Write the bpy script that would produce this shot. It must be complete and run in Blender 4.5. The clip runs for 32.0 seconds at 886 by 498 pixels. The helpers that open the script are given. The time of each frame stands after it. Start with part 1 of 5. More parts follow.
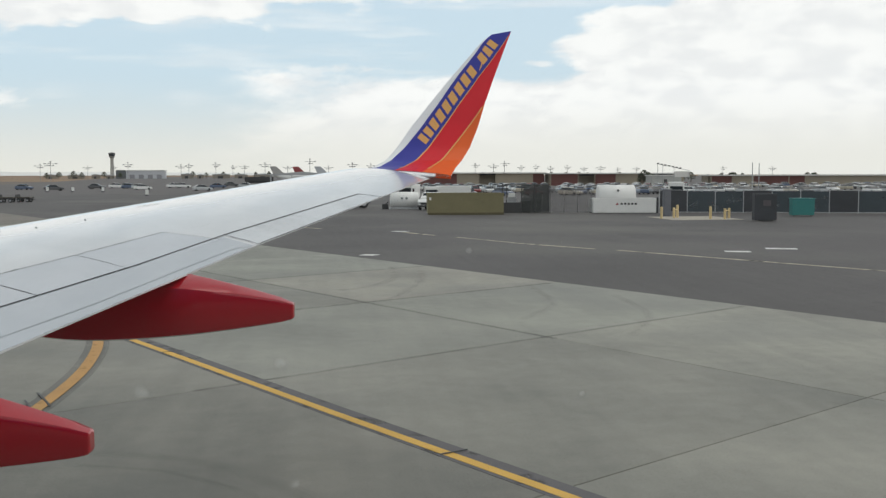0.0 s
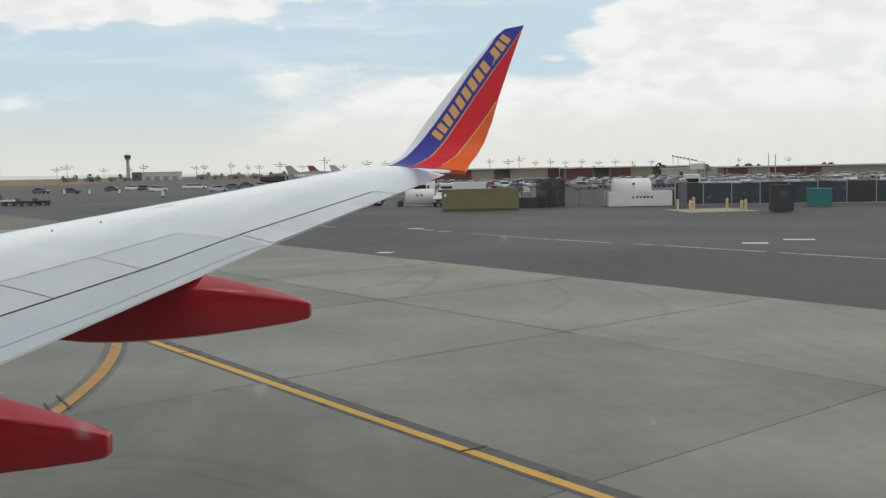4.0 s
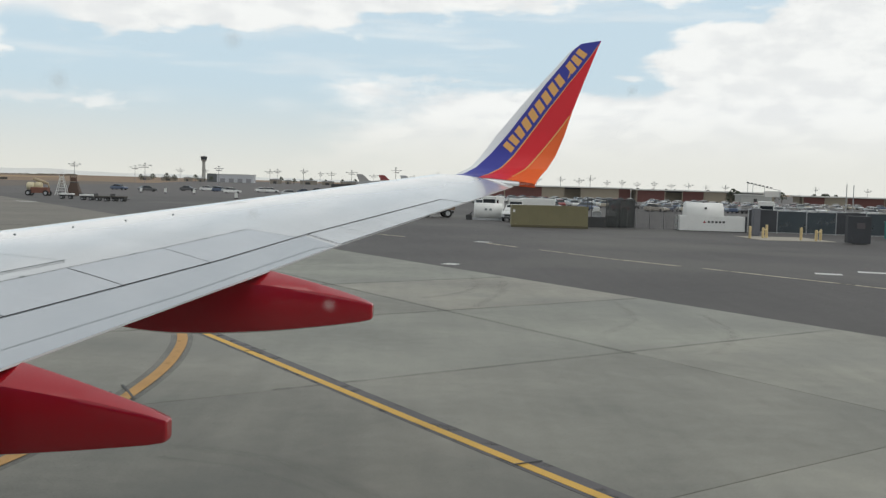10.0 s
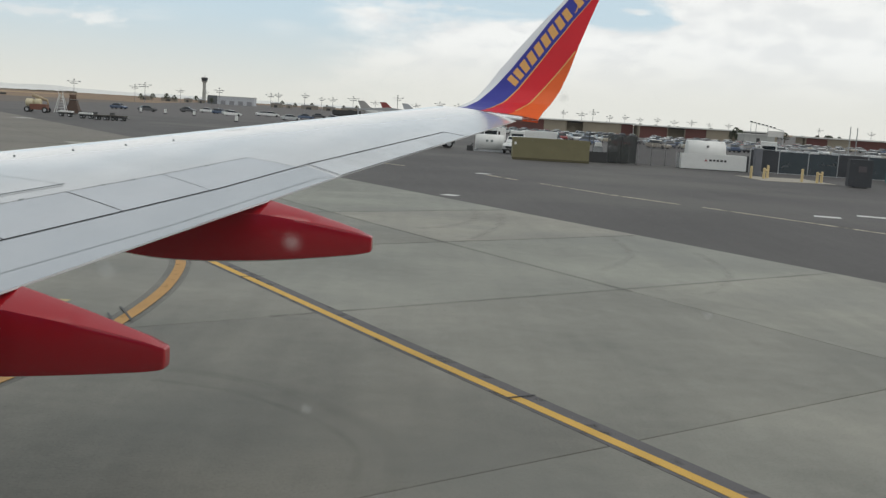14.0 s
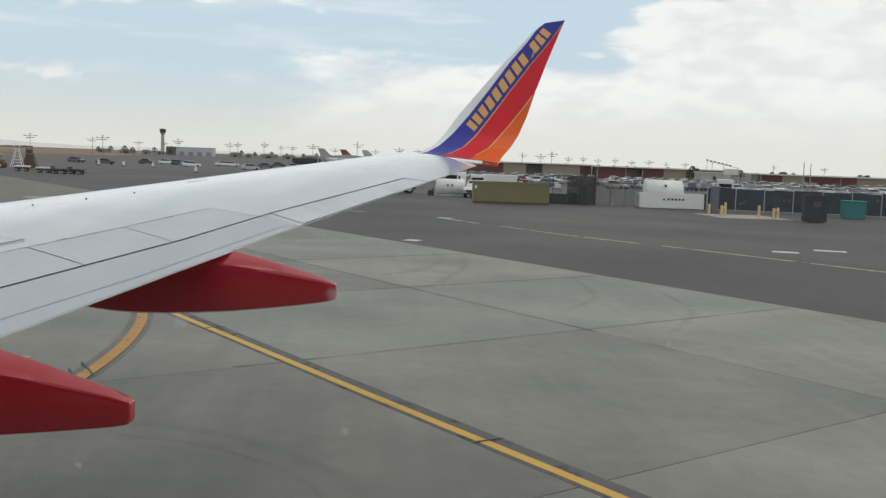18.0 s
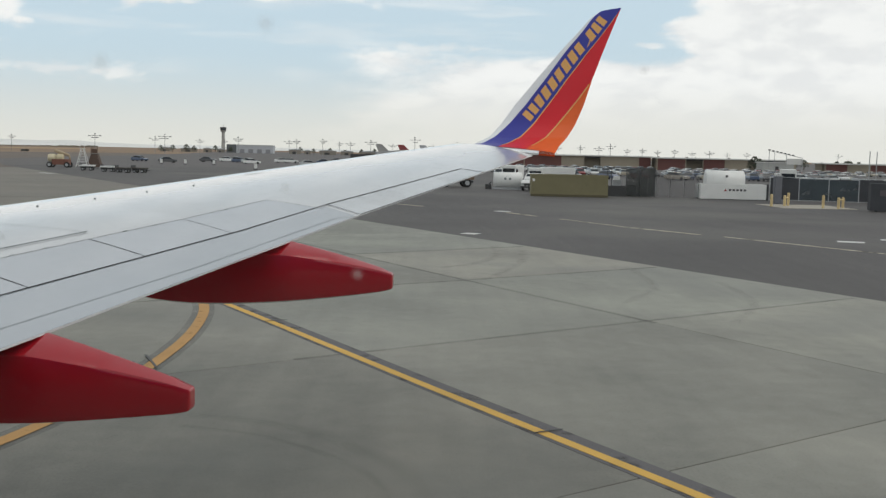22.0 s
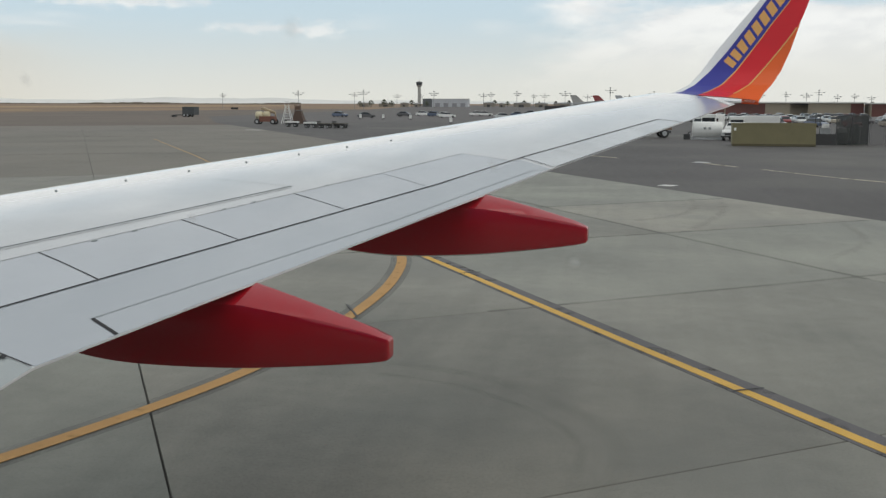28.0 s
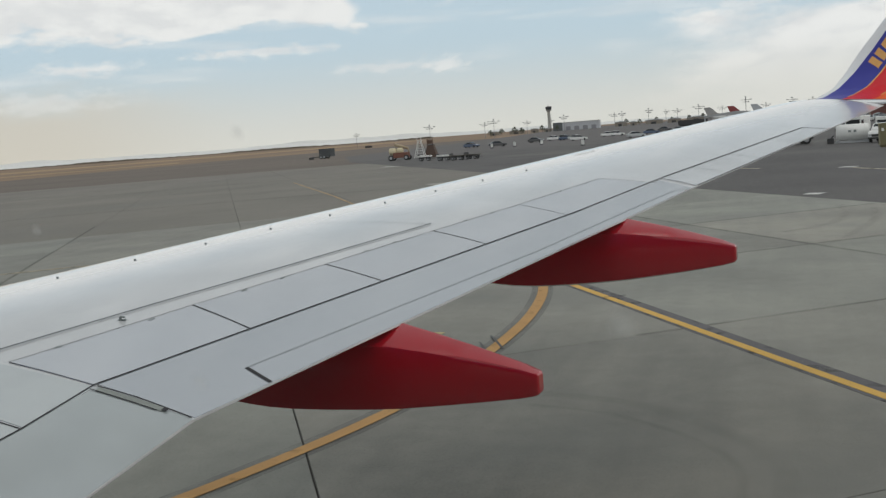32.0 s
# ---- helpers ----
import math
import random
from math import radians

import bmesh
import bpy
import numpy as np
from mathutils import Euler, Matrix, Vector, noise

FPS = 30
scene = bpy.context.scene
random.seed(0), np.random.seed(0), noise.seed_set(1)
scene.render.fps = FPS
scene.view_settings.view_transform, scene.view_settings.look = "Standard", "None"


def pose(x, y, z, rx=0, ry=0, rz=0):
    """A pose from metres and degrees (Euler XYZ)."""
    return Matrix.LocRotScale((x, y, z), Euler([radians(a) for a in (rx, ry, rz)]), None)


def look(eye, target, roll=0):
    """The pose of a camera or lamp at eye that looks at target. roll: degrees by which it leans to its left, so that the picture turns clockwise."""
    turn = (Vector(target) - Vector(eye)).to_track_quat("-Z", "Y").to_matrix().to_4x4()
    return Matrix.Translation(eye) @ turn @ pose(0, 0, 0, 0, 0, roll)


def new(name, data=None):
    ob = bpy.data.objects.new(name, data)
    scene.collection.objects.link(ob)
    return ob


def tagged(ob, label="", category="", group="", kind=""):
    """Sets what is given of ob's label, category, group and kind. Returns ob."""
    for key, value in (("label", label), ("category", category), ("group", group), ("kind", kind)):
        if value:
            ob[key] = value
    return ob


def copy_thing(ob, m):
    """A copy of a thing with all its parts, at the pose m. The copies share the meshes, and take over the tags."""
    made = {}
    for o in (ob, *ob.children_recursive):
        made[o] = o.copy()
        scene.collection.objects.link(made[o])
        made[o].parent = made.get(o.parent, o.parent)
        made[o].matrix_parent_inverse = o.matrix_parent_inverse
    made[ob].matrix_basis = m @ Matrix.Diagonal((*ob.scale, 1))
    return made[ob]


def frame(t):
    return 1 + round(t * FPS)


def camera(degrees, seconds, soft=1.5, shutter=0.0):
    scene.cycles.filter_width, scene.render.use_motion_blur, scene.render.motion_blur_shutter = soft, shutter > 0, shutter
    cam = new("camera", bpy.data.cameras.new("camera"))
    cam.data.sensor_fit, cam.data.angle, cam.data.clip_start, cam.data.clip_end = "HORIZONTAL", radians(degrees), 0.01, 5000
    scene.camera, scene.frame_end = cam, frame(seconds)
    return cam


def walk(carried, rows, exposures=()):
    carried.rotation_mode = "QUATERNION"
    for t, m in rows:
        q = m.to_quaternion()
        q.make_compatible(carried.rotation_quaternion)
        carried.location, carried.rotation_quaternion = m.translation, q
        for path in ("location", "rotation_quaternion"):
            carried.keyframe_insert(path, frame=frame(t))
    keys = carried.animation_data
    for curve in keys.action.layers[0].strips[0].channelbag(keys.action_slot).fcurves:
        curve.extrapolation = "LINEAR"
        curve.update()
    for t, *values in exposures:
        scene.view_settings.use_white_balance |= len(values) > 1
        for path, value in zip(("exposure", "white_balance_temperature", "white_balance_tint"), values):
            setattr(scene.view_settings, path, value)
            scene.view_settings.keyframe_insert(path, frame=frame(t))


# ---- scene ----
cam = camera(45.93, 32.0, soft=1.35)

PATH = [
    (0.0, 15.131, -0.439, 3.738, -7.52, -4.10, 0.09),
    (0.5, 15.133, -0.410, 3.731, -8.19, -4.92, 0.31),
    (1.0, 15.121, -0.448, 3.735, -8.80, -2.74, 1.34),
    (1.5, 15.110, -0.438, 3.745, -8.56, -1.57, 0.58),
    (2.0, 15.118, -0.424, 3.754, -7.42, -0.89, 1.20),
    (2.5, 15.110, -0.413, 3.750, -8.59, -1.47, 0.55),
    (3.0, 15.127, -0.386, 3.745, -9.85, -2.18, 0.70),
    (3.5, 15.137, -0.387, 3.738, -8.07, -3.81, 0.49),
    (5.5, 15.131, -0.386, 3.729, -5.33, -4.63, 1.99),
    (6.0, 15.140, -0.407, 3.740, -5.89, -4.23, 1.63),
    (6.5, 15.146, -0.389, 3.723, -6.07, -3.53, 2.50),
    (7.0, 15.129, -0.399, 3.713, -6.22, -4.52, 0.24),
    (7.5, 15.140, -0.388, 3.702, -5.08, -3.97, 1.36),
    (8.0, 15.135, -0.394, 3.707, -6.47, -2.83, -0.35),
    (8.5, 15.134, -0.385, 3.714, -5.74, -2.90, 0.13),
    (9.0, 15.135, -0.374, 3.704, -3.32, -2.77, -1.33),
    (9.5, 15.143, -0.380, 3.694, -3.36, -3.64, -1.30),
    (10.0, 15.152, -0.388, 3.674, -2.88, -3.53, -1.63),
    (10.5, 15.148, -0.398, 3.689, -4.61, -3.51, -2.27),
    (11.0, 15.162, -0.402, 3.692, -5.47, -4.94, -1.96),
    (11.5, 15.159, -0.397, 3.684, -5.17, -5.70, -1.76),
    (12.0, 15.157, -0.393, 3.687, -5.17, -5.66, -1.56),
    (12.5, 15.146, -0.385, 3.704, -5.27, -5.07, -1.49),
    (13.0, 15.159, -0.399, 3.684, -4.88, -5.79, -1.80),
    (13.5, 15.135, -0.376, 3.719, -3.08, -6.64, -3.84),
    (15.5, 15.167, -0.390, 3.707, -3.84, -8.56, 1.06),
    (16.0, 15.156, -0.424, 3.701, -7.98, -6.85, -0.40),
    (16.5, 15.141, -0.422, 3.705, -6.08, -6.87, -1.66),
    (17.0, 15.136, -0.424, 3.699, -5.31, -6.13, -1.23),
    (17.5, 15.116, -0.415, 3.709, -5.50, -4.84, -2.72),
    (18.0, 15.128, -0.416, 3.724, -4.97, -4.82, -2.10),
    (18.5, 15.109, -0.406, 3.709, -6.86, -4.52, -2.61),
    (19.0, 15.120, -0.418, 3.716, -6.56, -4.85, -1.43),
    (19.5, 15.124, -0.391, 3.707, -4.11, -4.76, -0.74),
    (20.0, 15.143, -0.405, 3.700, -0.72, -4.80, -1.48),
    (20.5, 15.145, -0.391, 3.679, -1.00, -4.86, -1.96),
    (21.0, 15.146, -0.401, 3.667, -1.38, -5.16, -2.30),
    (21.5, 15.131, -0.395, 3.681, -2.36, -5.23, -1.85),
    (22.0, 15.151, -0.398, 3.675, -1.83, -5.22, -1.29),
    (22.5, 15.144, -0.392, 3.675, -1.54, -5.35, -0.92),
    (23.0, 15.151, -0.407, 3.678, -1.85, -5.31, -1.11),
    (23.5, 15.136, -0.396, 3.687, -1.53, -5.32, -0.68),
    (24.0, 15.142, -0.397, 3.670, -1.41, -5.36, -0.41),
    (24.5, 15.120, -0.383, 3.694, -1.53, -5.40, -0.78),
    (26.5, 15.139, -0.365, 3.730, 3.68, -7.02, 2.22),
    (27.0, 15.147, -0.393, 3.693, 5.98, -7.17, 1.28),
    (27.5, 15.141, -0.345, 3.702, 7.82, -7.92, -0.81),
    (28.0, 15.146, -0.374, 3.678, 8.71, -7.95, -0.14),
    (28.5, 15.155, -0.358, 3.718, 9.52, -6.05, 0.42),
    (29.0, 15.140, -0.379, 3.711, 11.39, -5.71, 1.11),
    (29.5, 15.135, -0.367, 3.722, 14.25, -3.58, 1.81),
    (30.0, 15.112, -0.325, 3.692, 14.71, -5.17, 0.99),
    (30.5, 15.104, -0.343, 3.693, 17.25, -6.40, 1.60),
    (31.0, 15.088, -0.328, 3.687, 18.97, -5.82, 3.47),
    (31.5, 15.100, -0.359, 3.720, 18.93, -5.67, 5.94),
    (32.0, 15.107, -0.308, 3.710, 15.80, -6.19, 4.26),
]
walk(cam, [(t, pose(x, y, z, 90 + pitch, roll, yaw)) for t, x, y, z, yaw, pitch, roll in PATH],
     [(0.0, 0.09), (1.5, 0.08), (3.0, 0.0), (5.0, 0.0), (9.0, 0.04), (12.0, 0.0), (28.0, 0.0), (31.0, -0.15), (32.0, -0.15)])

# ---------------------------------------------------------------- sky and light
SUN_AZ, SUN_EL = 102.0, 60.0
world = bpy.data.worlds.new("sky")
scene.world = world
world.use_nodes = True
wn, wl = world.node_tree.nodes, world.node_tree.links
wn.clear()


def wmath(op, a, b=None, clamp=False):
    n = wn.new("ShaderNodeMath")
    n.operation, n.use_clamp = op, clamp
    for k, v in enumerate((a, b)):
        if v is None:
            continue
        if isinstance(v, (int, float)):
            n.inputs[k].default_value = v
        else:
            wl.new(v, n.inputs[k])
    return n.outputs[0]


def wstep(v, lo, hi):
    """A smooth ramp from 0 at lo to 1 at hi."""
    n = wn.new("ShaderNodeMapRange")
    n.interpolation_type = "SMOOTHSTEP"
    n.inputs["From Min"].default_value, n.inputs["From Max"].default_value = lo, hi
    wl.new(v, n.inputs["Value"])
    return n.outputs[0]


def wmix(fac, a, b):
    n = wn.new("ShaderNodeMix")
    n.data_type = "RGBA"
    wl.new(fac, n.inputs[0]) if not isinstance(fac, float) else None
    if isinstance(fac, float):
        n.inputs[0].default_value = fac
    for k, v in ((6, a), (7, b)):
        if isinstance(v, tuple):
            n.inputs[k].default_value = (*v, 1)
        else:
            wl.new(v, n.inputs[k])
    return n.outputs[2]


coord = wn.new("ShaderNodeTexCoord").outputs["Generated"]
sep = wn.new("ShaderNodeSeparateXYZ")
wl.new(coord, sep.inputs[0])
az = wmath("MULTIPLY", wmath("ARCTAN2", sep.outputs[0], sep.outputs[1]), 57.2958)
el = wmath("MULTIPLY", wmath("ARCSINE", sep.outputs[2]), 57.2958)


def wnoise(kaz, kel, scale, detail, off=0.0):
    c = wn.new("ShaderNodeCombineXYZ")
    wl.new(wmath("MULTIPLY", az, kaz), c.inputs[0])
    wl.new(wmath("MULTIPLY", el, kel), c.inputs[1])
    c.inputs[2].default_value = off
    n = wn.new("ShaderNodeTexNoise")
    n.inputs["Scale"].default_value, n.inputs["Detail"].default_value = scale, detail
    n.inputs["Roughness"].default_value = 0.52
    wl.new(c.outputs[0], n.inputs["Vector"])
    return n.outputs[0]


puff = wnoise(0.22, 0.62, 1.0, 4.5, 3.1)
wisp = wnoise(0.10, 0.85, 1.0, 6.0, 7.7)
fine = wnoise(0.5, 1.1, 1.0, 3.0, 1.2)
tuft = wnoise(1.1, 2.6, 1.0, 5.0, 5.3)
puffc = wmath("MULTIPLY", wmath("SUBTRACT", puff, 0.5), 6.0)
# the high bank of cloud on one side, its base rising towards the gap
base_a = wmath("ADD", 5.95, wmath("MULTIPLY", wmath("MAXIMUM", wmath("ADD", az, 25.0), 0.0), 0.105))
bank_a = wstep(wmath("ADD", wmath("SUBTRACT", el, base_a), wmath("MULTIPLY", puffc, 0.75)), -0.15, 0.55)
# a gap of blue between its two halves
gap = wmath("MULTIPLY", wstep(wmath("ADD", wmath("ABSOLUTE", wmath("ADD", az, 18.7)), wmath("MULTIPLY", puffc, 0.5)), 1.9, 0.7), wstep(el, 8.9, 7.6))
bank_a = wmath("MULTIPLY", bank_a, wmath("SUBTRACT", 1.0, gap))
# the tall cumulus on the other side
edge_b = wmath("SUBTRACT", az, wmath("ADD", 13.2, wmath("ADD", wmath("MULTIPLY", wmath("MAXIMUM", wmath("SUBTRACT", el, 6.6), 0.0), 2.0), wmath("MULTIPLY", wmath("MAXIMUM", wmath("SUBTRACT", 6.6, el), 0.0), 0.5))))
bank_b = wstep(wmath("ADD", edge_b, wmath("MULTIPLY", puffc, 2.0)), -0.7, 1.3)


def blob(az0, el0, wide, tall, ragged=0.55):
    """A small cloud round az0, el0."""
    a = wmath("MULTIPLY", wmath("SUBTRACT", az, az0), 1.0 / wide)
    e = wmath("MULTIPLY", wmath("SUBTRACT", el, el0), 1.0 / tall)
    far = wmath("SQRT", wmath("ADD", wmath("MULTIPLY", a, a), wmath("MULTIPLY", e, e)))
    return wstep(wmath("ADD", far, wmath("MULTIPLY", wmath("SUBTRACT", tuft, 0.5), -ragged * 5.5)), 1.5, 0.1)


small = wmath("MULTIPLY", blob(-15.5, 3.85, 1.5, 0.42), 0.75)
for az0, el0, wide, tall, q in ((-20.1, 6.15, 0.7, 0.28, 0.9), (-18.9, 3.9, 2.6, 0.28, 0.6), (-25.2, 5.1, 3.6, 0.30, 0.75), (-34.2, 4.7, 2.4, 0.34, 0.8), (-36.5, 3.1, 4.0, 0.5, 0.5), (0.4, 5.6, 3.0, 0.25, 0.6), (12.9, 5.9, 0.8, 0.16, 0.7)):
    small = wmath("MAXIMUM", small, wmath("MULTIPLY", blob(az0, el0, wide, tall), q))
# a low veil under it
veil = wmath("MULTIPLY", wstep(wmath("ADD", wmath("SUBTRACT", 5.45, el), wmath("MULTIPLY", puffc, 0.6)), -0.35, 0.8),
             wstep(wmath("ADD", az, wmath("MULTIPLY", puffc, 3.0)), -6.0, 2.0))
# thin streaks
streak = wmath("MULTIPLY", wmath("MULTIPLY", wstep(wisp, 0.50, 0.70), wstep(el, 2.2, 3.6)), 0.4)
mask = wmath("MAXIMUM", wmath("MAXIMUM", bank_a, bank_b), wmath("MAXIMUM", wmath("MAXIMUM", veil, small), streak), True)
high = wstep(el, 14.0, 24.0)
mask = wmath("ADD", wmath("MULTIPLY", mask, wmath("SUBTRACT", 1.0, high)), wmath("MULTIPLY", wmath("MULTIPLY", wstep(puff, 0.45, 0.66), high), 0.6), True)
nish = wn.new("ShaderNodeTexSky")
nish.sky_type, nish.sun_disc = "NISHITA", False
nish.sun_elevation, nish.sun_rotation = radians(SUN_EL), radians(SUN_AZ)
nish.dust_density, nish.ozone_density = 3.0, 1.5
nishs = wn.new("ShaderNodeVectorMath")
nishs.operation = "SCALE"
nishs.inputs["Scale"].default_value = 0.11
wl.new(nish.outputs[0], nishs.inputs[0])
blue = wmix(0.78, nishs.outputs[0], (0.635, 0.79, 0.88))
blue = wmix(wstep(el, 14.0, 30.0), blue, (0.40, 0.44, 0.46))
hazy = wmix(wstep(el, 5.5, 0.0), blue, (0.74, 0.745, 0.69))
# browner haze over the dry land away from the sun
hazy = wmix(wmath("MULTIPLY", wmath("MULTIPLY", wstep(az, -24.0, -38.0), wstep(wmath("ADD", el, wmath("MULTIPLY", puffc, 0.5)), 4.2, 2.2)), 0.75), hazy, (0.665, 0.62, 0.525))
cloudc = wmix(wstep(wmath("ADD", fine, wmath("MULTIPLY", puff, 0.8)), 0.72, 1.05), (0.80, 0.82, 0.82), (0.90, 0.915, 0.90))
cloudc = wmix(wstep(el, 4.5, 0.6), cloudc, (0.77, 0.775, 0.725))
skyc = wmix(mask, hazy, cloudc)
bg = wn.new("ShaderNodeBackground")
bg.inputs["Strength"].default_value = 1.0
wl.new(skyc, bg.inputs["Color"])
wout = wn.new("ShaderNodeOutputWorld")
wl.new(bg.outputs[0], wout.inputs[0])

sun = new("sun", bpy.data.lights.new("sun", "SUN"))
sun.data.energy, sun.data.angle, sun.data.color = 0.9, radians(60), (1.0, 0.95, 0.87)
sun.matrix_world = look((0, 0, 60), (-60 * math.sin(radians(SUN_AZ)) / math.tan(radians(SUN_EL)),
                                    -60 * math.cos(radians(SUN_AZ)) / math.tan(radians(SUN_EL)), 0))


# ---------------------------------------------------------------- materials
def mat(name, color, rough=0.6, metal=0.0, vary=0.15, scale=3.0, fine=40.0, bump=0.0, rand=0.0, spec=0.5, coat=0.0, stain=None, streak=0.0, tint=None):
    """A painted, mineral or metal surface: two scales of tone, fine relief and, with rand, a tone of its own for each piece."""
    m = bpy.data.materials.new(name)
    m.use_nodes = True
    n, l = m.node_tree.nodes, m.node_tree.links
    b = n["Principled BSDF"]
    b.inputs["Roughness"].default_value, b.inputs["Metallic"].default_value = rough, metal
    b.inputs["Specular IOR Level"].default_value, b.inputs["Coat Weight"].default_value = spec, coat
    b.inputs["Coat Roughness"].default_value = 0.14
    geo = n.new("ShaderNodeNewGeometry").outputs["Position"]

    def tex(sc, det):
        t = n.new("ShaderNodeTexNoise")
        t.inputs["Scale"].default_value, t.inputs["Detail"].default_value = sc, det
        l.new(geo, t.inputs["Vector"])
        return t.outputs[0]

    def mth(op, a, c):
        t = n.new("ShaderNodeMath")
        t.operation = op
        for k, v in enumerate((a, c)):
            if isinstance(v, (int, float)):
                t.inputs[k].default_value = v
            else:
                l.new(v, t.inputs[k])
        return t.outputs[0]

    big, small = tex(scale, 5.0), tex(fine, 3.0)
    tone = mth("ADD", mth("MULTIPLY", mth("SUBTRACT", big, 0.5), vary * 2.4), mth("MULTIPLY", mth("SUBTRACT", small, 0.5), vary))
    if rand:
        info = n.new("ShaderNodeObjectInfo").outputs["Random"]
        tone = mth("ADD", tone, mth("MULTIPLY", mth("SUBTRACT", info, 0.5), rand))
    if streak:
        mp = n.new("ShaderNodeMapping")
        mp.inputs["Rotation"].default_value = (0, 0, radians(-28))
        mp.inputs["Scale"].default_value = (2.2, 0.16, 1.0)
        l.new(geo, mp.inputs["Vector"])
        st = n.new("ShaderNodeTexNoise")
        st.inputs["Scale"].default_value, st.inputs["Detail"].default_value = 1.0, 6.0
        l.new(mp.outputs[0], st.inputs["Vector"])
        tone = mth("ADD", tone, mth("MULTIPLY", mth("SUBTRACT", st.outputs[0], 0.5), streak))
        tone = mth("ADD", tone, mth("MULTIPLY", mth("SUBTRACT", tex(2.6, 7.0), 0.5), streak))
    tone = mth("ADD", tone, 1.0)
    mul = n.new("ShaderNodeVectorMath")
    mul.operation = "SCALE"
    mul.inputs[0].default_value = color
    l.new(tone, mul.inputs["Scale"])
    out = mul.outputs[0]
    if tint:
        own = mth("FRACT", mth("MULTIPLY", n.new("ShaderNodeObjectInfo").outputs["Random"], 7.31), 0.0)
        tx = n.new("ShaderNodeMix")
        tx.data_type = "RGBA"
        l.new(mth("MULTIPLY", mth("MULTIPLY", own, mth("ADD", tex(0.22, 4.0), 0.4)), 0.75), tx.inputs[0])
        tn = n.new("ShaderNodeVectorMath")
        tn.operation = "SCALE"
        tn.inputs[0].default_value = tint
        l.new(tone, tn.inputs["Scale"])
        l.new(out, tx.inputs[6])
        l.new(tn.outputs[0], tx.inputs[7])
        out = tx.outputs[2]
    if stain:
        mx = n.new("ShaderNodeMix")
        mx.data_type = "RGBA"
        mr = n.new("ShaderNodeMapRange")
        mr.inputs["From Min"].default_value, mr.inputs["From Max"].default_value = stain[3], stain[3] + 0.22
        mr.inputs["To Max"].default_value = 0.75
        l.new(tex(stain[4], 6.0), mr.inputs["Value"])
        l.new(mr.outputs[0], mx.inputs[0])
        l.new(out, mx.inputs[6])
        mx.inputs[7].default_value = (*stain[:3], 1)
        out = mx.outputs[2]
    l.new(out, b.inputs["Base Color"])
    if bump:
        bp = n.new("ShaderNodeBump")
        bp.inputs["Strength"].default_value, bp.inputs["Distance"].default_value = bump, 0.01
        l.new(small, bp.inputs["Height"])
        l.new(bp.outputs[0], b.inputs["Normal"])
    return m


def worn_paint(name, color, gone=0.62, scale=3.0, rough=0.7, low=0.0):
    """Road paint that has flaked off in places and lets the pavement through."""
    m = mat(name, color, rough, vary=0.16, scale=1.3, fine=25)
    n, l = m.node_tree.nodes, m.node_tree.links
    b, o = n["Principled BSDF"], n["Material Output"]
    geo = n.new("ShaderNodeNewGeometry").outputs["Position"]
    t = n.new("ShaderNodeTexNoise")
    t.inputs["Scale"].default_value, t.inputs["Detail"].default_value = scale, 8.0
    l.new(geo, t.inputs["Vector"])
    r = n.new("ShaderNodeMapRange")
    r.inputs["From Min"].default_value, r.inputs["From Max"].default_value = gone - 0.12, gone + 0.12
    r.inputs["To Min"].default_value = low
    l.new(t.outputs[0], r.inputs["Value"])
    tr, mx = n.new("ShaderNodeBsdfTransparent"), n.new("ShaderNodeMixShader")
    l.new(r.outputs[0], mx.inputs[0])
    l.new(b.outputs[0], mx.inputs[1])
    l.new(tr.outputs[0], mx.inputs[2])
    l.new(mx.outputs[0], o.inputs["Surface"])
    return m


def concrete(name, tone, warm=0.0):
    """One paving lane's concrete; tone sets how pale or dark the whole lane is."""
    return mat(name, (0.187 * tone * (1 + warm), 0.1925 * tone, 0.167 * tone * (1 - warm)), 0.62, tint=(0.238 * tone, 0.222 * tone, 0.186 * tone), streak=0.36, vary=0.44,
               scale=0.22, fine=26, bump=0.3, rand=0.26, stain=(0.135 * tone, 0.139 * tone, 0.126 * tone, 0.52, 0.14))


CONCRETE, PALE_CONCRETE, DIM_CONCRETE = concrete("concrete", 1.0), concrete("pale_concrete_lane", 1.16, 0.015), concrete("dim_concrete_lane", 0.95)
# the far slabs, browner and darker than the lanes above
BROWN_CONCRETE = mat("brown_concrete", (0.166, 0.152, 0.128), 0.72, streak=0.22, vary=0.30, scale=0.10, fine=16, bump=0.3, rand=0.10, stain=(0.125, 0.120, 0.108, 0.52, 0.05))
JOINT = mat("joint_filler", (0.07, 0.065, 0.06), 0.9, vary=0.2)
ASPHALT = mat("asphalt", (0.081, 0.076, 0.0745), 0.8, vary=0.36, scale=0.09, fine=30, bump=0.3, streak=0.32, stain=(0.135, 0.132, 0.116, 0.5, 0.045))
LOT = mat("lot_asphalt", (0.112, 0.104, 0.102), 0.9, vary=0.2, scale=0.05, fine=5)
SHOULDER = mat("shoulder", (0.142, 0.115, 0.095), 0.95, vary=0.3, scale=0.03, fine=2)
PALE_STRAW = mat("pale_dry_grass", (0.36, 0.25, 0.135), 0.95, vary=0.4, scale=0.02, fine=0.5, stain=(0.20, 0.15, 0.10, 0.5, 0.012))
STRAW = mat("dry_grass", (0.245, 0.162, 0.098), 0.95, vary=0.45, scale=0.012, fine=0.4, stain=(0.15, 0.12, 0.09, 0.48, 0.02))
YELLOW = worn_paint("yellow_line", (0.64, 0.385, 0.07), 0.80)
